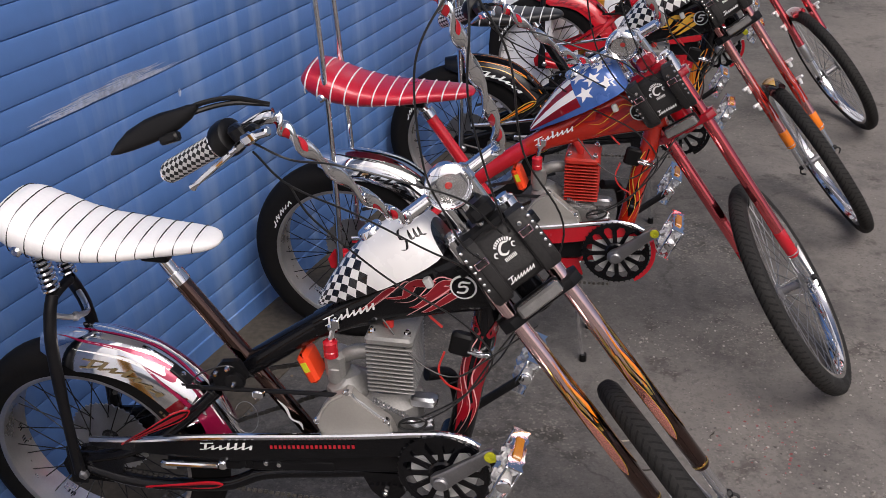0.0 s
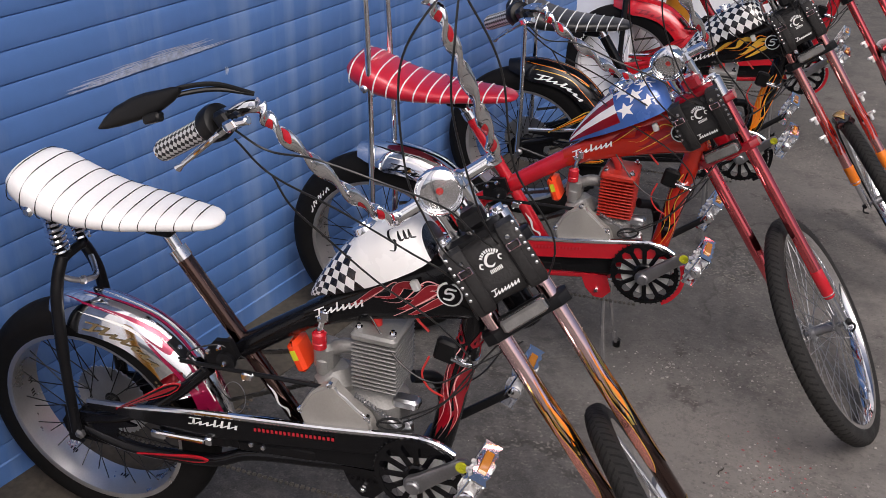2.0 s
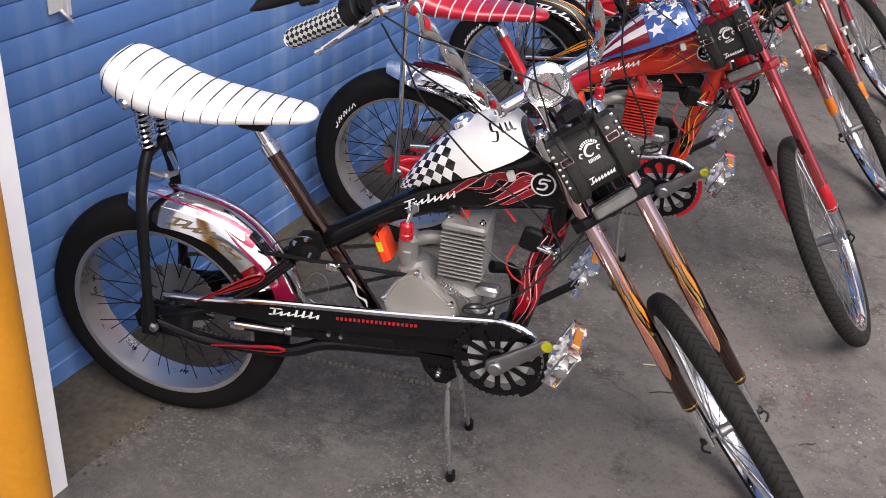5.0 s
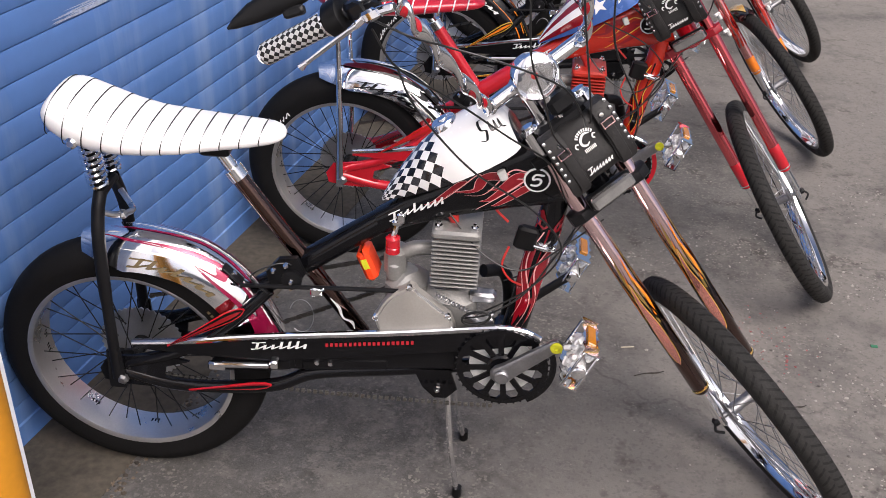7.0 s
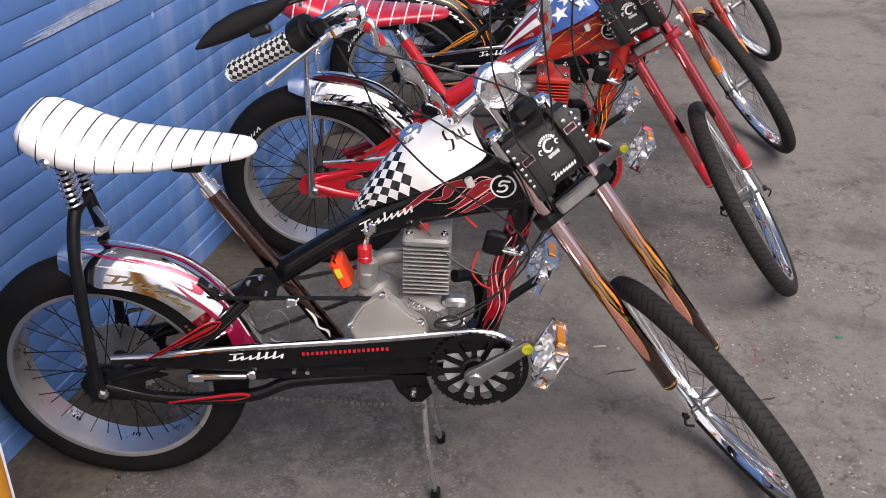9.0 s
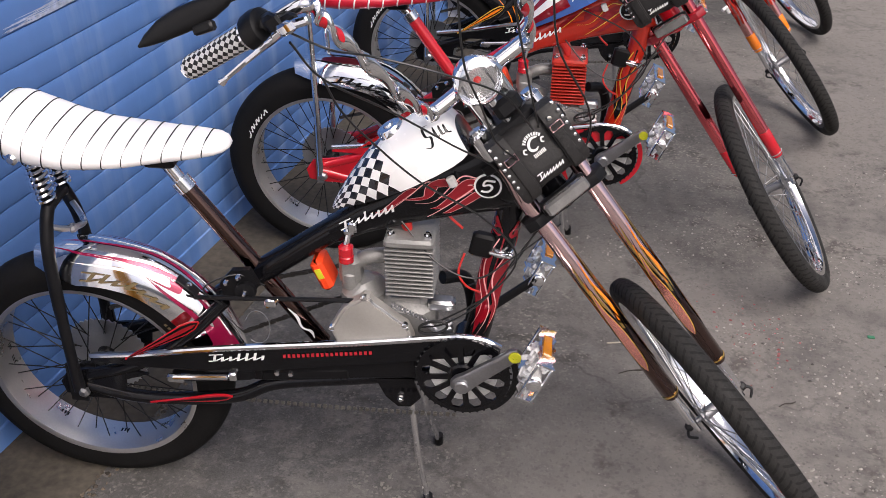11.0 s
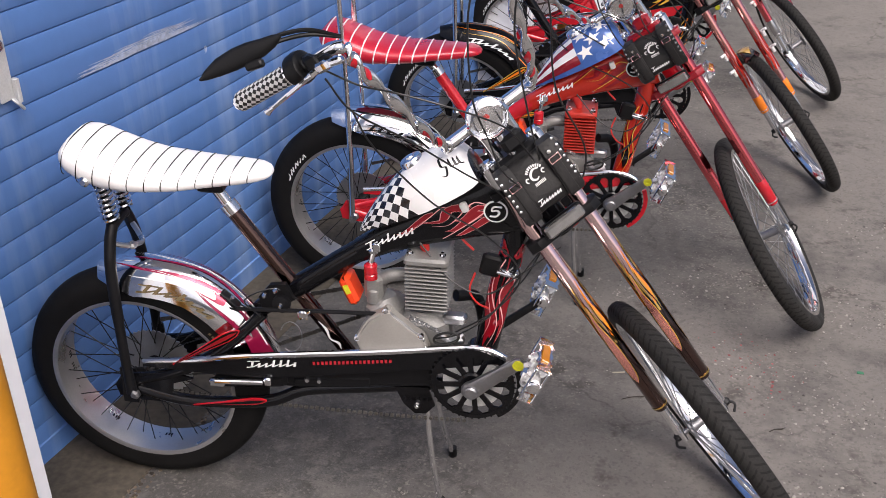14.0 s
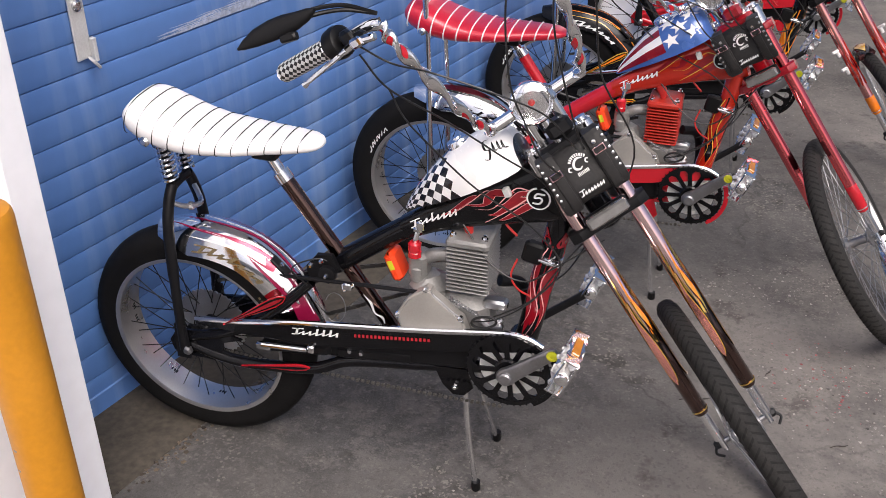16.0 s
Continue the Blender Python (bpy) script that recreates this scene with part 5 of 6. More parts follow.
    tube(bm, spline([(0.20, -0.055, 0.500 - 0.03), (0.30, -0.058, 0.478), (0.42, -0.06, 0.487), (0.52, -0.06, 0.492)], 6), 0.0045, 8)
    part("chain_sleeve", bm, BLACK_SATIN, bike)
    bm = N()
    rod(bm, (0.145, -0.092, 0.300), (0.255, -0.088, 0.306), 0.006, 10, 0.002)
    block(bm, (0.150, -0.09, 0.296), (0.035, 0.012, 0.02), bevel=0.004)
    block(bm, (0.265, -0.088, 0.31), (0.016, 0.012, 0.02), bevel=0.003)
    part("stand_spring", bm, CHROME, bike)
    for x in (0.345, 0.372):
        bm = N()
        lathe(bm, [(0.008, 0), (0.008, 0.006), (0.005, 0.014)], (x, -0.050, 0.302), (0, -1, 0), 6)
        part("bolt", bm, CHROME, bike)
    bm = N()
    lathe(bm, [(0.007, 0), (0.007, 0.006), (0.004, 0.010)], (0.586, -0.054, 0.258), (0, -1, 0), 6)
    part("bolt", bm, CHROME, bike)
    # two-legged stand
    for a, b in (((0.606, -0.045, 0.24), (0.637, -0.058, BASE + 0.010)), ((0.606, 0.045, 0.24), (0.637, 0.130, BASE + 0.000))):
        bm = N()
        a, b = Vector(a), Vector(b)
        tube(bm, spline([a, a.lerp(b, 0.5) + Vector((-0.004, 0, 0)), b + UP * 0.008], 5), 0.0065, 10)
        stand = part("stand_leg", bm, CHROME, bike, "chrome parking stand leg")
        bm = N()
        lathe(bm, [(0.009, -0.012), (0.011, -0.008), (0.010, 0.014)], b + UP * 0.012, (0, 0, 1), 12)
        part("rubber_foot", bm, PLASTIC, stand)
    engine(bike, o["fins"], COVER, o.get("lift", 0.0))
    tank(bike, o["tank"], o["tank_label"])

    # front end
    ft = [(0.2670, -0.018), (0.2770, -0.0225), (0.2900, -0.0232), (0.3020, -0.0175), (0.3085, -0.010), (0.3100, 0.0)]
    ft = ft + [(r, -h) for r, h in ft[-2::-1]] + [(0.2630, 0.012), (0.2630, -0.012)]
    fr = [(0.2730, -0.017), (0.2710, -0.0195), (0.2590, -0.0185), (0.2550, -0.010), (0.2530, 0.0), (0.2550, 0.010), (0.2590, 0.0185), (0.2710, 0.0195), (0.2730, 0.017), (0.2630, 0.012), (0.2630, -0.012)]
    fc = fk(0, -0.014, 0.7086)
    tyre, rim = wheel(bike, "front", fc, AXLE, ft, fr, 0.026, 0.036, 48, RUBBER_FRONT, CHROME, STEEL, 0.0011, 0.255, "narrow dusty black front tyre")
    x, y = AXLE.orthogonal().normalized(), AXLE.cross(AXLE.orthogonal().normalized())
    bm = N()
    for k in range(96):
        for s in (-1, 1):
            a = 2 * math.pi * (k + 0.25 * s) / 96
            rows = []
            for h, da in ((0.001, 0.0), (0.010, 0.022), (0.019, 0.046)):
                r = {0.001: 0.3105, 0.010: 0.3090, 0.019: 0.3025}[h]
                rows.append([fc + AXLE * s * h + (x * math.cos(a + da + e) + y * math.sin(a + da + e)) * r for e in (-0.009, 0.009)])
            for p, q in zip(rows, rows[1:]):
                bm.faces.new([bm.verts.new(v) for v in (p[0], p[1], q[1], q[0])])
    part("tread", bm, TREAD, tyre, flip=False)
    collar = o.get("collar_long", 0.085)
    for s in (-1, 1):
        bm = N()
        rod(bm, fk(s * 0.055, 0, 0.0), fk(s * 0.055, 0, 0.609), 0.0160, 20, 0.002)
        leg = part("fork_leg", bm, o["leg"], bike, o["leg_label"])
        for k, (mat, lines) in enumerate(o["leg_flames"]):
            rr = 0.0169 + 0.0003 * k
            for ln, widths in lines:
                bm = N()
                strip(bm, lambda u, v: fk(s * 0.055 - math.sin(v * 20 + 2.6) * rr, math.cos(v * 20 + 2.6) * -rr, u), ln, widths, 8)
                part("flame", bm, mat, leg)
        bm = N()
        lathe(bm, [(0.0163, 0), (0.0167, 0.002), (0.0167, collar - 0.006), (0.013, collar)], fk(s * 0.055, 0, 0.620 - collar), DOWN, 20)
        part("leg_collar", bm, o["collar"], leg)
        bm = N()
        lathe(bm, [(0.0158, 0), (0.0176, 0.0008), (0.0176, 0.0035), (0.0158, 0.0043)], fk(s * 0.055, 0, 0.607), DOWN, 20)
        part("leg_ring", bm, GOLD_CHROME if o["collar"] is BROWN else CHROME, leg)
        bm = N()
        rod(bm, fk(s * 0.055, 0, 0.55), fk(s * 0.055, -0.010, 0.698), 0.0105, 16, 0.002)
        block(bm, fk(s * 0.053, -0.013, 0.706), (0.010, 0.026, 0.036), (AXLE, AHEAD, DOWN), 0.004)
        part("lower_leg", bm, CHROME, leg)
        bm = N()
        lathe(bm, [(0.009, 0), (0.009, 0.007), (0.005, 0.012)], fk(s * 0.060, -0.014, 0.7086), AXLE * s, 6)
        tube(bm, spline([fk(s * 0.066, -0.014, 0.708), fk(s * 0.076, -0.008, 0.722), fk(s * 0.064, -0.002, 0.734)], 5), 0.003, 6)
        part("axle_nut", bm, BLACK_SATIN, leg)
        bm = N()
        rod(bm, fk(s * 0.055, 0, -0.030), fk(s * 0.055, 0, 0.030), 0.0180, 20, 0.004)
        lathe(bm, [(0.012, 0), (0.012, 0.006)], fk(s * 0.055, 0, -0.030), -DOWN, 16)
        part("leg_cap", bm, CHROME, leg, "chrome fork cap")
    if o.get("fender"):
        skin, flame = o["fender"]
        outer, inner = [], []
        for k in range(9):
            g = radians(-24 + 4.5 * k)
            radial = -DOWN * math.cos(g) + AHEAD * math.sin(g)
            wide = 0.030 * (1 - 0.5 * (k in (0, 8)))
            outer.append([fc + AXLE * wide * math.sin(b) + radial * (0.295 + 0.028 * math.cos(b)) for b in [-1.4 + 0.35 * j for j in range(9)]])
            inner.append([fc + AXLE * wide * 0.92 * math.sin(b) + radial * (0.293 + 0.028 * math.cos(b)) for b in [1.4 - 0.35 * j for j in range(9)]])
        bm = N()
        loft(bm, [a + b for a, b in zip(outer, inner)])
        fend = part("front_fender", bm, skin, bike, "short front fender over the tyre")
        if flame:
            bm = N()
            strip(bm, lambda u, v: fc + AXLE * 0.036 * math.sin(v) + (-DOWN * math.cos(u) + AHEAD * math.sin(u)) * (0.2975 + 0.028 * math.cos(v)), [(-0.38, 0.0), (-0.25, 0.0), (-0.1, 0.0), (0.16, 0.0)], [0.1, 0.65, 0.55, 0.02], 6)
            part("flame", bm, flame, fend)
    if o.get("clips"):
        for s in (-1, 1):
            for r in (0.36, 0.43):
                bm = N()
                block(bm, fk(s * 0.078, 0.004, r), (0.012, 0.030, 0.026), (AXLE, AHEAD, DOWN), 0.005)
                rod(bm, fk(s * 0.072, 0.004, r - 0.010), fk(s * 0.094, 0.018, r - 0.014), 0.006, 8, 0.002)
                part("clip", bm, CLEAR, bike, "clear plastic clip on the fork leg")
    bm = N()
    rod(bm, fk(-0.055, -0.014, 0.7086), fk(0.055, -0.014, 0.7086), 0.006, 10)
    part("front_axle", bm, STEEL, bike)
    bm = N()
    for r, th in ((0.030, 0.022), (0.160, 0.026)):
        rings = []
        for p in (-0.084, -0.064, -0.03, 0.03, 0.064, 0.084):
            rings.append(around(fk(p, -0.008 * (1 - abs(p) / 0.084), r), AHEAD, DOWN, 0.026 if abs(p) < 0.08 else 0.012, th / 2, 12, 4))
        loft(bm, rings)
    part("fork_clamp", bm, o.get("crown", BLACK_SATIN), bike)
    # reflector bar over the lower clamp
    bm = N()
    block(bm, fk(0.001, 0.044, 0.142), (0.086, 0.020, 0.024), (AXLE, AHEAD, DOWN), 0.004)
    refl = part("reflector", bm, REFLECTOR, bike, "clear rectangular front reflector")
    bm = N()
    block(bm, fk(0.001, 0.031, 0.142), (0.092, 0.012, 0.029), (AXLE, AHEAD, DOWN), 0.003)
    part("holder", bm, PLASTIC, refl)
    # studded leather roll strapped to the fork
    def fb(p, q, r):
        return fk(p + 0.003, q + 0.026, r - 0.038)
    bm = N()
    rings = []
    for p, k in ((-0.066, 0.6), (-0.062, 0.86), (-0.05, 0.97), (-0.02, 1.0), (0.02, 0.98), (0.05, 0.97), (0.062, 0.88), (0.066, 0.6)):
        ring = []
        for j in range(26):
            a = 2 * math.pi * j / 26
            sag = 0.006 * math.sin(p * 60 + j) * 0.5
            ring.append(fb(0.002 + p * 0.78, 0.012 + math.copysign(abs(math.cos(a)) ** 0.7, math.cos(a)) * 0.026 * k + (0.008 if math.sin(a) > 0.2 else 0.0), 0.082 + math.copysign(abs(math.sin(a)) ** 0.75, math.sin(a)) * 0.055 * k + sag))
        rings.append(ring)
    loft(bm, rings)
    bag = thing("tool_bag", "black leather tool roll with studded straps on the fork", "tool bag", "tool bags on the forks")
    part("roll", bm, LEATHER, bag, "", 60)
    bag.matrix_basis = place
    for s in (-1, 1):
        c0 = 0.002 + s * 0.050
        bm = N()
        rings = []
        for r, q, w in ((0.018, 0.016, 0.015), (0.022, 0.034, 0.017), (0.034, 0.043, 0.018), (0.07, 0.046, 0.0185), (0.11, 0.047, 0.019), (0.130, 0.043, 0.019), (0.140, 0.036, 0.015)):
            rings.append(around(fb(c0, q, r), AXLE, AHEAD, w, 0.0035, 12, 4))
        loft(bm, rings)
        strap = part("strap", bm, LEATHER, bag)
        for k in range(9):
            bm = N()
            r = 0.025 + k * 0.0128
            q = 0.0495 - 0.010 * (k in (0, 8)) - 0.003 * (k == 7)
            lathe(bm, [(0.0036, 0), (0.0030, 0.0020), (0.001, 0.0026)], fb(c0 + s * 0.0135, q, r), AHEAD, 8)
            part("stud", bm, CHROME, strap)
        for r in (0.040, 0.084):
            bm = N()
            lathe(bm, [(0.0042, 0), (0.0042, 0.0015), (0.0022, 0.0016)], fb(c0 - s * 0.006, 0.0492, r), AHEAD, 10)
            part("rivet", bm, CHROME, strap)
        bm = N()
        loft(bm, [around(fb(c0 - s * 0.006, q, r), AXLE, AHEAD, 0.0095, 0.002, 12, 4) for r, q in ((0.050, 0.051), (0.09, 0.0525), (0.122, 0.051), (0.134, 0.045))])
        part("tongue", bm, LEATHER, strap)
        bm = N()
        for e in (-0.011, 0.011):
            block(bm, fb(c0 - s * 0.004 + e, 0.0545, 0.056), (0.0026, 0.004, 0.014), (AXLE, AHEAD, DOWN), 0.001)
        for e in (-0.006, 0.006):
            block(bm, fb(c0 - s * 0.004, 0.0545, 0.056 + e), (0.024, 0.004, 0.0026), (AXLE, AHEAD, DOWN), 0.001)
        part("buckle", bm, CHROME_PINK, strap)

    def face(u, v):
        return fb(u * 0.9 + 0.003, 0.0478 if v > 0.086 else 0.0415, v)
    bm = N()
    for k in range(9):
        a = -2.45 + k * 0.22
        for r0, r1 in ((0.0185, 0.0245),):
            q = [(r0 * math.cos(a), r0 * math.sin(a)), (r0 * math.cos(a + 0.15), r0 * math.sin(a + 0.15)), (r1 * math.cos(a + 0.15), r1 * math.sin(a + 0.15)), (r1 * math.cos(a), r1 * math.sin(a))]
            bm.faces.new([bm.verts.new(face(u, 0.066 + v)) for u, v in q])
    strip(bm, face, [(0.012, 0.054), (0.0, 0.051), (-0.010, 0.058), (-0.011, 0.067), (-0.003, 0.072), (0.004, 0.069)], [0.001, 0.0022, 0.0026, 0.0024, 0.0018, 0.0008], 5)
    for u in (-0.022, 0.017):
        strip(bm, face, [(u + 0.005, 0.062), (u, 0.060), (u - 0.003, 0.065), (u + 0.001, 0.069)], [0.001, 0.0014, 0.0014, 0.0008], 4)
    part("emblem", bm, LETTER, bag, "white stamped emblem")
    for u, v, ln, tall, cnt, sl in ((-0.013, 0.0765, 0.026, 0.007, 8, 0.0), (-0.028, 0.118, 0.056, -0.012, 8, -0.3)):
        bm = N()
        bars(bm, face, u, v, ln, tall, cnt, sl)
        part("lettering", bm, LETTER, bag)

    # handlebar and what hangs on it
    hb = [(-0.143, 0.228, -0.391), (-0.143, 0.216, -0.355), (-0.132, 0.177, -0.280), (-0.116, 0.118, -0.184), (-0.101, 0.059, -0.124), (-0.092, 0.036, -0.112)]
    bm = N()
    rod(bm, fk(-0.106, 0.024, -0.111), fk(0.106, 0.024, -0.111), 0.0125, 16, 0.002)
    for s in (-1, 1):
        rod(bm, fk(s * 0.028, 0.0, 0.02), fk(s * 0.028, 0.022, -0.108), 0.011, 14)
        block(bm, fk(s * 0.028, 0.024, -0.111), (0.026, 0.034, 0.034), (AXLE, AHEAD, DOWN), 0.006)
    bar = part("handlebar", bm, CHROME, bike, "tall chrome handlebar with twisted uprights")
    for s in (-1, 1):
        pts = spline([fk(s * -p, q, r) for p, q, r in hb], 24)
        bm = N()
        t0 = (pts[1] - pts[0]).normalized()
        fx = t0.orthogonal().normalized()
        rings, flats = [], []
        for i, p in enumerate(pts):
            t = (pts[min(i + 1, len(pts) - 1)] - pts[max(i - 1, 0)]).normalized()
            fx = (fx - t * fx.dot(t)).normalized()
            fy = t.cross(fx)
            a = i * 0.18
            ux, uy = fx * math.cos(a) + fy * math.sin(a), fy * math.cos(a) - fx * math.sin(a)
            rings.append(around(p, ux, uy, 0.0125, 0.0055, 16, 3.2))
            flats.append((p, ux, uy))
        loft(bm, rings)
        up = part("upright", bm, CHROME, bike, "twisted chrome handlebar upright", 60)
        for n, i in enumerate(range(6, len(pts) - 16, 11)):
            face_of = 1 if n % 2 else -1
            bm = N()
            rows = []
            for k in range(9):
                p, ux, uy = flats[i + k]
                w = 0.0068 * math.sin(math.pi * (k + 0.6) / 9.2)
                rows.append([p + uy * face_of * 0.0059 + ux * w * e for e in (-1, -0.3, 0.3, 1)])
            loft(bm, rows, False, False)
            part("red_flame", bm, RED, up, flip=False)
        bm = N()
        tube(bm, spline([fk(s * 0.143, 0.228, -0.391), fk(s * 0.162, 0.222, -0.400), fk(s * 0.201, 0.194, -0.402), fk(s * 0.243, 0.159, -0.403)], 6), 0.0115, 14)
        part("grip_bar", bm, CHROME, bar)
        a, b = fk(s * 0.239, 0.163, -0.403), fk(s * 0.337, 0.084, -0.409)
        bm = N()
        pts = [a.lerp(b, k / 12) for k in range(13)]
        tube(bm, pts, [0.0165, 0.0185] + [0.0178] * 9 + [0.0182, 0.0172], 28, uv=True)
        grip = part("grip", bm, GRIP_CHECK, bike, "black and white checked rubber grip")
        bm = N()
        d2 = (b - a).normalized()
        lathe(bm, [(0.0165, 0), (0.0175, 0.004), (0.014, 0.010), (0.004, 0.011)], b - d2 * 0.001, d2, 20)
        part("grip_end", bm, CHROME, grip)
        bm = N()
        lathe(bm, [(0.021, 0), (0.022, 0.003), (0.019, 0.007)], a - d2 * 0.004, d2, 20)
        part("grip_collar", bm, CHROME, grip)
        bm = N()
        lathe(bm, [(0.020, 0), (0.027, 0.004), (0.029, 0.014), (0.027, 0.030), (0.020, 0.034)], a - d2 * 0.040, d2, 24)
        block(bm, a - d2 * 0.050 + AHEAD * 0.012, (0.030, 0.050, 0.028), (d2, AHEAD, DOWN), 0.006)
        block(bm, a - d2 * 0.075 + AHEAD * 0.020 + DOWN * 0.010, (0.035, 0.028, 0.024), (d2, AHEAD, DOWN), 0.006)
        part("control", bm, PLASTIC, bar, "black throttle housing")
        bm = N()
        piv = a - d2 * 0.055 + AHEAD * 0.040 + DOWN * 0.012
        tip = fk(s * 0.309, 0.171, -0.376)
        lv = spline([piv, piv.lerp(tip, 0.25) + AHEAD * 0.006, piv.lerp(tip, 0.6), tip], 6)
        tube(bm, lv, [0.0058] * 5 + [0.0044] * 10 + [0.0040] * 3 + [0.0068], 10)
        block(bm, piv - d2 * 0.008, (0.03, 0.024, 0.018), (d2, AHEAD, DOWN), 0.004)
        rod(bm, piv - d2 * 0.02, piv - d2 * 0.05 + DOWN * 0.005, 0.007, 10, 0.002)
        part("brake_lever", bm, CHROME, bar, "chrome brake lever")
    # headlamp
    bm = N()
    lc = fk(-0.006, 0.059, -0.117)
    look_at = (AHEAD * 0.95 + DOWN * 0.10 - AXLE * 0.08).normalized()
    lathe(bm, [(0.004, -0.060), (0.018, -0.056), (0.030, -0.043), (0.036, -0.024), (0.0385, -0.004), (0.0405, -0.002), (0.0410, 0.008), (0.0375, 0.012), (0.0350, 0.008), (0.0345, -0.002)], lc, look_at, 40)
    lamp = part("headlamp", bm, CHROME, bike, "chrome bullet headlamp")
    bm = N()
    lathe(bm, [(0.0345, 0.002), (0.030, -0.008), (0.022, -0.016), (0.011, -0.020), (0.002, -0.021), (0.002, -0.022), (0.011, -0.021), (0.022, -0.017), (0.0305, -0.009)], lc, look_at, 14, closed=True)
    part("dish", bm, CHROME_DISH, lamp, "bright faceted reflector dish", 8)
    # red blob in the dish stands in for the reflected red bicycle
    bm = N()
    lathe(bm, [(0.009, -0.019), (0.0115, -0.010), (0.009, -0.003), (0.001, 0.000)], lc, look_at, 12)
    part("red_reflection", bm, BOOT_RED, lamp)
    bm = N()
    lathe(bm, [(0.0350, 0.004), (0.030, 0.0085), (0.018, 0.0125), (0.002, 0.014), (0.002, 0.0125), (0.018, 0.011), (0.030, 0.007), (0.0350, 0.002)], lc, look_at, 36, closed=True)
    part("lens", bm, LENS_GLASS, lamp).visible_shadow = False
    bm = N()
    vx = (-DOWN - look_at * (-DOWN).dot(look_at)).normalized()
    vy = look_at.cross(vx)
    rows = []
    for r, h in ((0.0412, 0.004), (0.0416, 0.014), (0.036, 0.019), (0.027, 0.0205), (0.027, 0.019), (0.036, 0.0175), (0.0402, 0.013), (0.0396, 0.004)):
        rows.append([lc + look_at * h + (vx * math.cos(radians(g)) + vy * math.sin(radians(g))) * (r if abs(g) < 60 or r > 0.038 else 0.5 * (r + 0.040)) for g in range(-75, 76, 10)])
    loft(bm, rows, False, False)
    part("visor", bm, CHROME, lamp)
    bm = N()
    rod(bm, lc - look_at * 0.03 + DOWN * 0.04, fk(0, 0.02, 0.02), 0.009, 12)
    part("lamp_bracket", bm, CHROME, lamp)
    bm = N()
    block(bm, fk(0.0, -0.002, -0.012), (0.10, 0.075, 0.030), (AXLE, AHEAD, DOWN), 0.008)
    block(bm, fk(0.012, 0.02, -0.045), (0.05, 0.05, 0.035), (AXLE, AHEAD, DOWN), 0.008)
    part("top_clamp", bm, o.get("crown", BLACK_SATIN), bike)
    if o.get("mirror"):
        tip, bolt, root = Vector((0.294, -0.315, 1.088)), Vector((0.388, -0.318, 1.124)), fk(-0.139, 0.233, -0.404)
        ax = (bolt - tip).normalized()
        wide = Vector((-0.25, 0.35, 0.9))
        wide = (wide - ax * wide.dot(ax)).normalized()
        thin = ax.cross(wide)
        bm = N()
        rings = []
        for f, h, off in ((0.0, 0.002, 0.0), (0.12, 0.008, 0.004), (0.35, 0.0145, 0.010), (0.65, 0.0175, 0.014), (0.9, 0.0175, 0.016), (1.15, 0.014, 0.018), (1.35, 0.010, 0.022), (1.48, 0.003, 0.026)):
            rings.append(around(tip + ax * f * 0.106 + wide * off, wide, thin, h, 0.003 + h * 0.32, 16))
        loft(bm, rings)
        mir = part("mirror", bm, PLASTIC, bike, "black pointed mirror on a curved stalk", 60)
        bm = N()
        for dz in (0.0, 0.008):
            tube(bm, spline([bolt + wide * 0.004, bolt + ax * 0.035 + wide * (0.018 + dz), bolt.lerp(root, 0.6) + UP * (0.022 + dz), root + UP * 0.004], 6), 0.0036, 8)
        part("stalk", bm, PLASTIC, mir)
        bm = N()
        block(bm, bolt - wide * 0.004, (0.03, 0.014, 0.016), (ax, wide, thin), 0.003)
        for k in (-0.016, 0.006):
            lathe(bm, [(0.005, 0), (0.004, 0.003)], bolt + ax * k - thin * 0.009, -thin, 8)
        part("hinge", bm, PLASTIC, mir)
    # cables
    rl, ll = fk(-0.190, 0.235, -0.380), fk(0.190, 0.235, -0.380)
    def near(x, y, z):
        # a place given for the untwisted fork, carried round with it
        return fk(*LOCAL(Vector((x, y, z))))
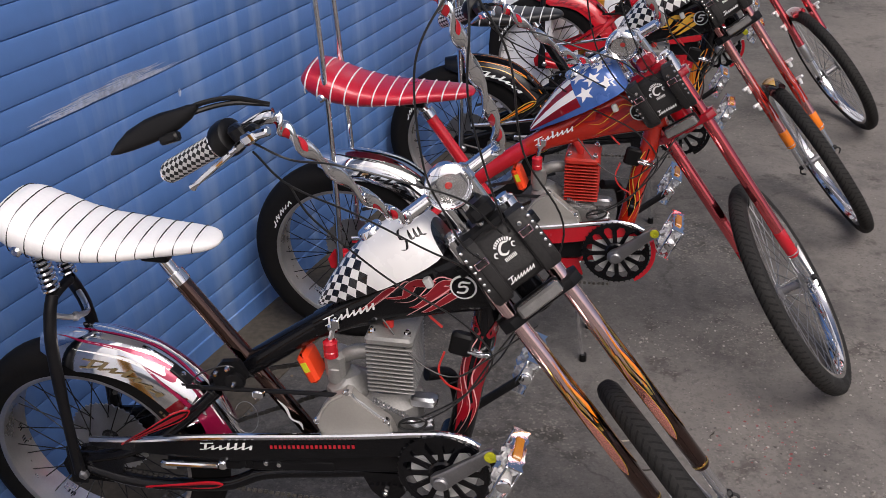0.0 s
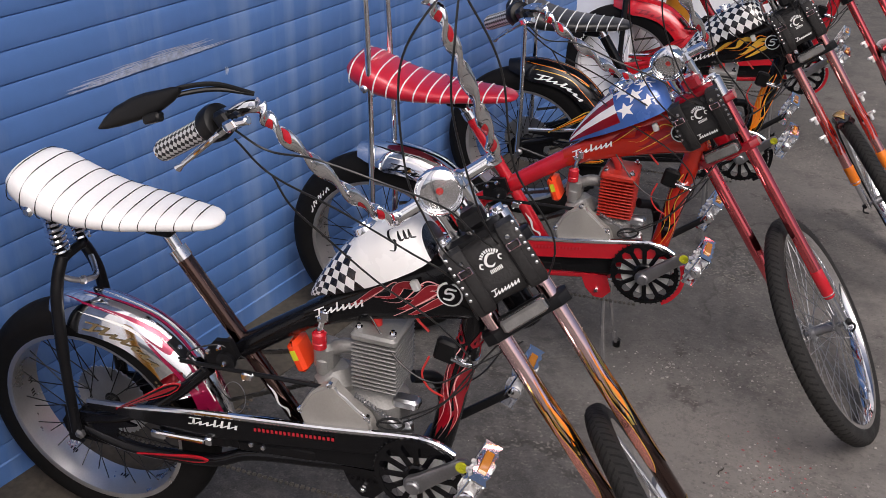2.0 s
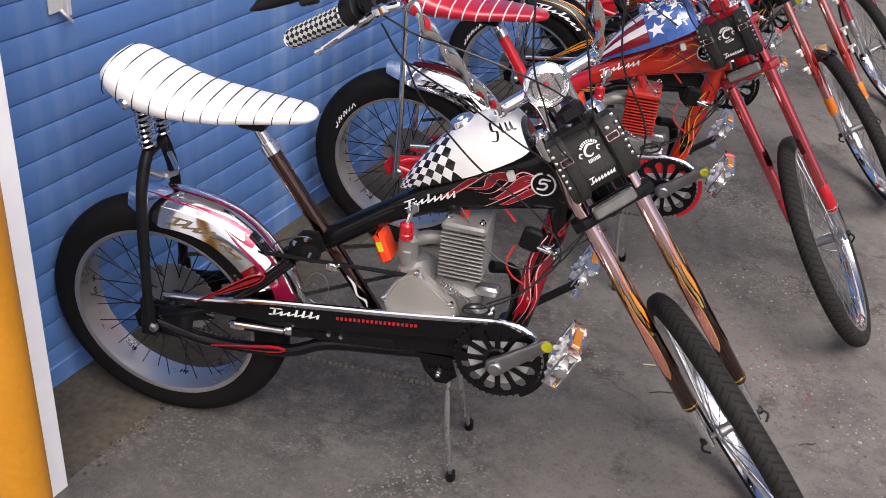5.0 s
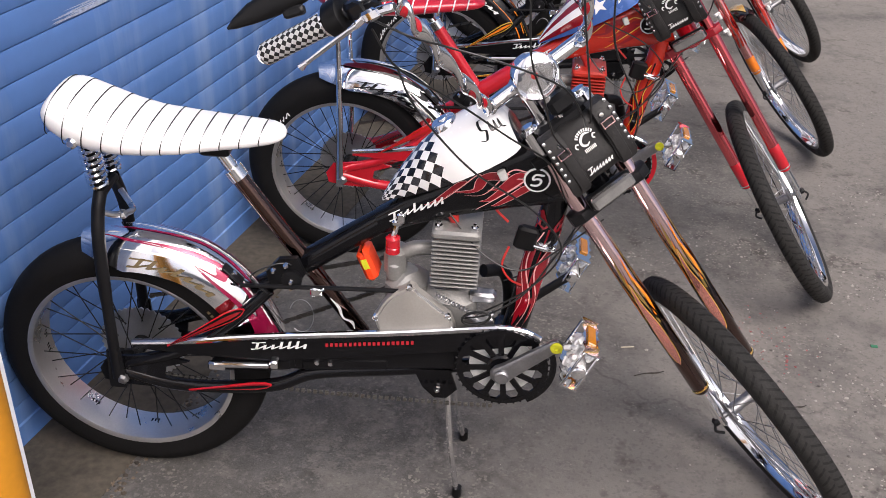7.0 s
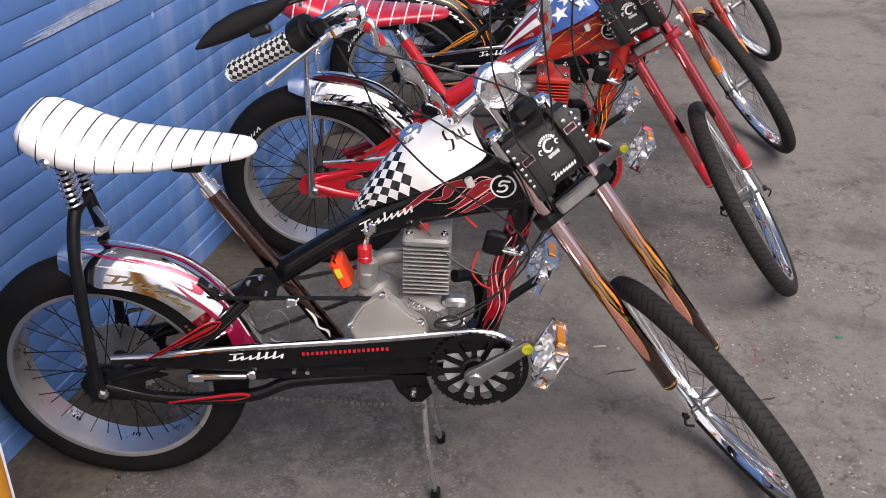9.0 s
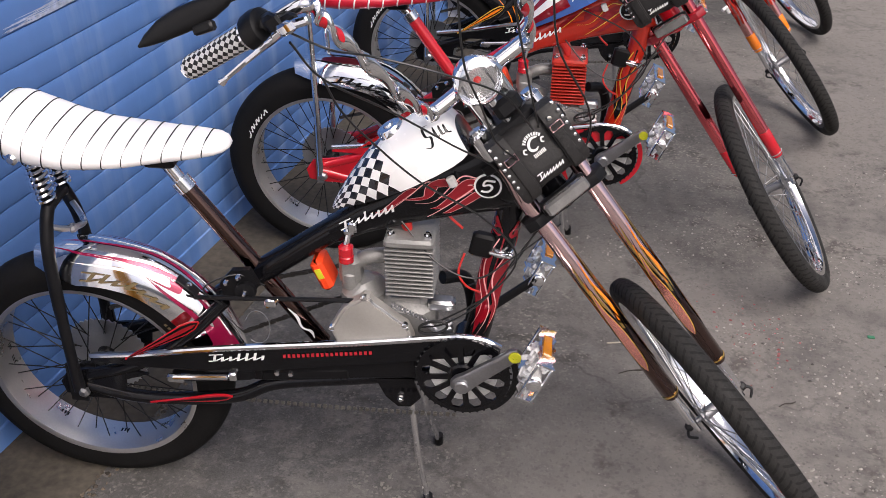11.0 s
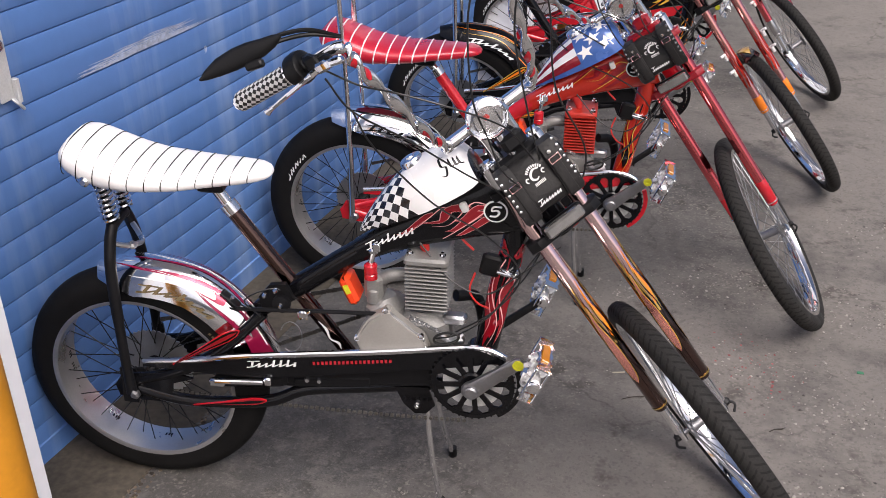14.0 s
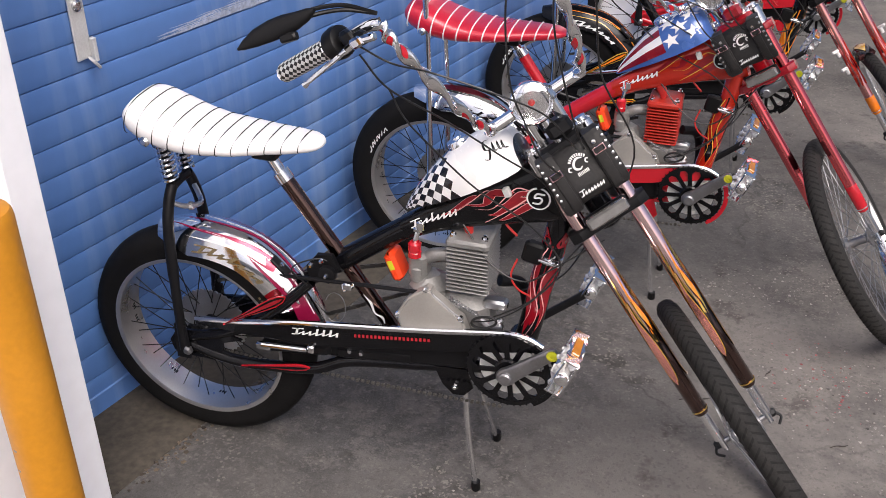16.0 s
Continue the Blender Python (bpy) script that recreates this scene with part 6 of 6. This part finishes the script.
    routes = [
        [rl, fk(-0.16, 0.26, -0.33), fk(-0.122, 0.2, -0.28), fk(-0.059, 0.2, -0.2), fk(-0.001, 0.17, -0.109), fk(0.012, 0.12, -0.034), fk(0.02, 0.03, 0.03)],
        [ll, fk(0.15, 0.28, -0.38), fk(0.06, 0.26, -0.33), fk(-0.017, 0.2, -0.197), fk(-0.036, 0.17, -0.111), fk(-0.045, 0.12, -0.037), fk(-0.032, 0.08, 0.02), fk(-0.02, 0.03, 0.03)],
        [near(0.488, -0.27, 1.084), near(0.518, -0.22, 1.008), near(0.601, -0.16, 0.933), near(0.691, -0.10, 0.847), near(0.76, -0.07, 0.791), near(0.80, -0.04, 0.70)],
        [near(0.518, -0.22, 1.008), near(0.536, -0.2, 0.95), near(0.568, -0.15, 0.875), near(0.639, -0.10, 0.775), Vector((0.741, -0.08, 0.70)), Vector((0.80, -0.06, 0.61)), Vector((0.75, -0.055, 0.52)), Vector((0.66, -0.06, 0.455))],
        [ll, fk(0.18, 0.20, -0.25), fk(0.12, 0.12, -0.10), fk(0.10, 0.03, 0.08), Vector((0.83, 0.05, 0.60)), Vector((0.78, 0.03, 0.52)), Vector((0.70, 0.02, 0.48))],
        [ll, fk(0.15, 0.29, -0.33), fk(0.09, 0.25, -0.24), fk(0.045, 0.17, -0.10), fk(0.03, 0.10, -0.02), fk(0.03, 0.02, 0.03)],
        [Vector((0.585, -0.02, 0.655)), Vector((0.66, -0.055, 0.585)), Vector((0.73, -0.06, 0.560)), Vector((0.79, -0.05, 0.60)), fk(-0.03, -0.01, 0.20)],
        [Vector((0.63, -0.075, 0.452)), Vector((0.68, -0.085, 0.475)), Vector((0.745, -0.06, 0.515)), Vector((0.80, -0.04, 0.60)), fk(0.0, 0.0, 0.16)],
        [Vector((0.25, -0.05, 0.452)), Vector((0.225, -0.065, 0.50)), Vector((0.285, -0.05, 0.525)), Vector((0.33, -0.03, 0.49))],
    ]
    for k, pts in enumerate(routes):
        bm = N()
        tube(bm, spline(pts, 8), 0.0018, 7)
        part("cable", bm, CABLE, bike, "black sheathed cable")
    # loop of slack cable before the engine
    bm = N()
    tube(bm, [Vector((0.655 + 0.026 * math.cos(a), -0.085, 0.462 + 0.014 * math.sin(a) + 0.006 * math.cos(a))) for a in [2 * math.pi * k / 22 for k in range(26)]], 0.0028, 7)
    part("cable", bm, CABLE, bike, "slack loop of black cable")
    bike.matrix_basis = place
    return bike


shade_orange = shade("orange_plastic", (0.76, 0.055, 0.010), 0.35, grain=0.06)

def tongue(u0, v0, u1, v1, w, bend=0.0):
    """One flame tongue from root to tip."""
    du, dv = u1 - u0, v1 - v0
    pts = [(u0, v0), (u0 + du * 0.3 - dv * bend, v0 + dv * 0.3 + bend * abs(du) * 0.5), (u0 + du * 0.65 + dv * bend, v0 + dv * 0.65 - bend * abs(du) * 0.5), (u1, v1)]
    return pts, [w * 0.7, w, w * 0.55, 0.0002]


GUARD_LINES = [tongue(0.25, -0.45, 0.98, -0.30, 0.055, 0.25), tongue(0.40, -0.12, 0.95, -0.05, 0.035, 0.2), tongue(0.2, -0.72, 0.6, -0.58, 0.045, 0.2), tongue(0.2, 0.15, 0.85, 0.3, 0.05, 0.2), tongue(0.12, -0.35, 0.35, -0.62, 0.10, 0.1), tongue(0.12, -0.8, 0.28, -0.5, 0.10, 0.1), tongue(0.3, -0.3, 0.7, -0.62, 0.03, 0.2)]
GUARD_LINES_B = [tongue(0.22, -0.35, 0.85, -0.42, 0.02, 0.2), tongue(0.3, 0.0, 0.9, 0.1, 0.02, 0.2), tongue(0.55, -0.62, 0.88, -0.6, 0.03, 0.1)]
NECK_TAIL = [tongue(0.70, 0.030, 0.60, 0.045, 0.012, 0.4), tongue(0.72, 0.0, 0.64, -0.03, 0.012, 0.3), tongue(0.73, -0.02, 0.655, -0.06, 0.009, 0.3), tongue(0.73, 0.02, 0.66, 0.005, 0.008, 0.3), tongue(0.63, 0.06, 0.55, 0.03, 0.010, 0.3)]
NECK_FINE = [tongue(0.735, 0.012, 0.63, -0.06, 0.002, 0.4), tongue(0.735, 0.03, 0.62, 0.012, 0.002, 0.4), tongue(0.66, 0.07, 0.56, 0.02, 0.002, 0.3)]
DOWN_RED = [tongue(0.20, 0.0, 0.68, 0.0, 0.17, 0.0), tongue(0.30, 0.08, 0.76, 0.04, 0.06, 0.1), tongue(0.2, 0.1, 0.1, 0.08, 0.08, 0.0), tongue(0.2, -0.1, 0.11, -0.08, 0.07, 0.0), tongue(0.3, -0.08, 0.72, -0.05, 0.05, 0.1)]
DOWN_FINE = [tongue(0.22, 0.03, 0.78, 0.02, 0.006, 0.2), tongue(0.30, -0.05, 0.74, -0.04, 0.005, 0.2), tongue(0.26, 0.09, 0.72, 0.07, 0.005, 0.2)]


def legs(lo, hi, width, offset, count, spread):
    """Flame tongues side by side round a fork leg, running up from its lower end."""
    rng = random.Random(count * 7 + int(offset * 100))
    return [tongue(hi, -0.157 + offset + 0.314 * k / count, lo + spread * rng.random(), -0.15 + offset + 0.314 * k / count, width, 0.12) for k in range(count)]


LEG_GOLD = legs(0.17, 0.430, 0.0165, 0.0, 8, 0.11)
LEG_ORANGE = legs(0.24, 0.410, 0.0085, 0.020, 7, 0.08)
LEG_BLACK = legs(0.19, 0.46, 0.0038, 0.010, 12, 0.12)
LEG_LEAF = [([(0.325, v + 0.006), (0.375, v - 0.004), (0.43, v), (0.485, v), (0.515, v), (0.532, v)], [0.001, 0.010, 0.022, 0.024, 0.016, 0.001]) for v in (-0.105, 0.0, 0.105)]


def thin(lines, by):
    return [(ln, [w * by for w in ws]) for ln, ws in lines]


def wider(lines, add):
    return [(ln, [w + add for w in ws[:-1]] + [add * 0.6]) for ln, ws in lines]


ONE = dict(guard=CHROME, guard_flames=[(MAROON, GUARD_LINES), (LETTER, GUARD_LINES_B)], guard_letters=GOLD_WORN, guard_label="chrome rear mudguard with maroon flames",
           neck=BLACK, neck_flames=[(PINK_LINE, wider(NECK_TAIL, 0.0014)), (RED_DARK, NECK_TAIL), (PINK_LINE, NECK_FINE)], down=BLACK, down_flames=[(RED_DARK, DOWN_RED), (PINK_LINE, DOWN_FINE)],
           pillar=BROWN, seat=VINYL_WHITE, piping=BLACK_SATIN, seat_label="white vinyl banana seat with black ribs",
           chain_guard=BLACK, chain_guard_label="black chain guard with a chrome edge", fins=CAST, tank="checks", tank_label="white tank with black checks",
           leg=CHROME_PINK, leg_label="chrome fork leg with orange flames", leg_flames=[(GOLD_CHROME, LEG_GOLD), (ORANGE, LEG_ORANGE), (BLACK, LEG_BLACK), (BLACK, wider(LEG_LEAF, 0.0060)), (YELLOW, wider(LEG_LEAF, 0.0030)), (RED_LEAF, LEG_LEAF)], collar=BROWN, collar_long=0.22, turn=0.0, mirror=True)
bike_1 = bicycle(BLACK, "black motor bicycle with white seat and checked tank", pose(0, 0, 0), ONE)

TWO = dict(guard=CHROME, guard_flames=[(BLACK, GUARD_LINES), (LETTER, GUARD_LINES_B)], guard_letters=BLACK, guard_label="chrome rear mudguard with black flames",
           neck=ORANGE_RED, neck_flames=[(RED_DARK, NECK_TAIL), (YELLOW, NECK_FINE)], down=ORANGE_RED, down_flames=[(BLACK, DOWN_RED[:1]), (YELLOW, DOWN_FINE)], head=RED,
           pillar=RED, seat=VINYL_RED, piping=LETTER, seat_label="red vinyl banana seat with white ribs", sissy=True, seat_long=1.07, tyre_text=True, leaf=(RED, ORANGE_RED, RED),
           chain_guard=RED, chain_guard_label="red chain guard with a chrome edge", fins=FIN_RED, tank="flag", tank_label="blue tank with white stars and red stripes",
           leg=CHROME_RED, leg_label="red tinted chrome fork leg", leg_flames=[], collar=RED, crown=RED_DARK, lift=-0.022, fat=0.011, turn=26, rise=-0.02)
bike_2 = bicycle(RED, "red motor bicycle with red seat and starred tank", pose(0.271, 0.990, FALL * 0.99, 0, 0, -0.5), TWO)

THREE = dict(guard=BLACK, guard_flames=[(ORANGE, thin(GUARD_LINES[:4], 0.35)), (YELLOW, thin(GUARD_LINES_B, 0.5))], guard_letters=LETTER, guard_label="black rear mudguard with orange flames",
             neck=BLACK, neck_flames=[(YELLOW, NECK_TAIL), (ORANGE, NECK_FINE)], down=BLACK, down_flames=[(ORANGE, DOWN_RED[:2]), (YELLOW, DOWN_FINE)],
             pillar=BLACK, seat=VINYL_BLACK, piping=LETTER, seat_label="black vinyl banana seat with white ribs",
             chain_guard=BLACK, chain_guard_label="black chain guard with a chrome edge", fins=CAST, tank="all", tank_label="tank covered in black and white checks",
             leg=CHROME_ROSE, leg_label="rose tinted chrome fork leg with an orange end", leg_flames=[(RED, thin(LEG_BLACK, 0.7)), (ORANGE_RED, legs(0.30, 0.50, 0.012, 0.0, 7, 0.08))], collar=ORANGE, collar_long=0.07, fat=0.011, turn=11, sissy=True, leaf=(YELLOW, BLACK, ORANGE), rise=-0.05, fender=(BLACK, YELLOW), clips=True, tyre_text=True)
bike_3 = bicycle(BLACK, "black motor bicycle with orange flames and checked tank", pose(0.440, 1.955, FALL * 1.955, 0, 0, 0), THREE)

FOUR = dict(guard=RED, guard_flames=[(RED_DARK, GUARD_LINES[:2])], guard_letters=RED_DARK, guard_label="plain red rear mudguard",
            neck=RED, neck_flames=[(RED_DARK, NECK_TAIL[:2])], down=RED, down_flames=[], pillar=RED_DARK, seat=VINYL_BLACK, piping=LETTER,
            seat_label="black vinyl banana seat with white ribs", chain_guard=RED, chain_guard_label="red chain guard with a chrome edge", fins=CAST, tank="black", tank_label="plain black tank",
            leg=CHROME_RED, leg_label="dark red tinted chrome fork leg", leg_flames=[], collar=CHROME_DULL, fat=0.011, turn=6, leaf=(RED, RED_DARK, RED), fender=(RED_DARK, None), clips=True, tyre_text=True)
bike_4 = bicycle(RED, "dark red motor bicycle with red mudguards", pose(0.612, 3.055, FALL * 3.055, 0, 0, -1.5), FOUR)
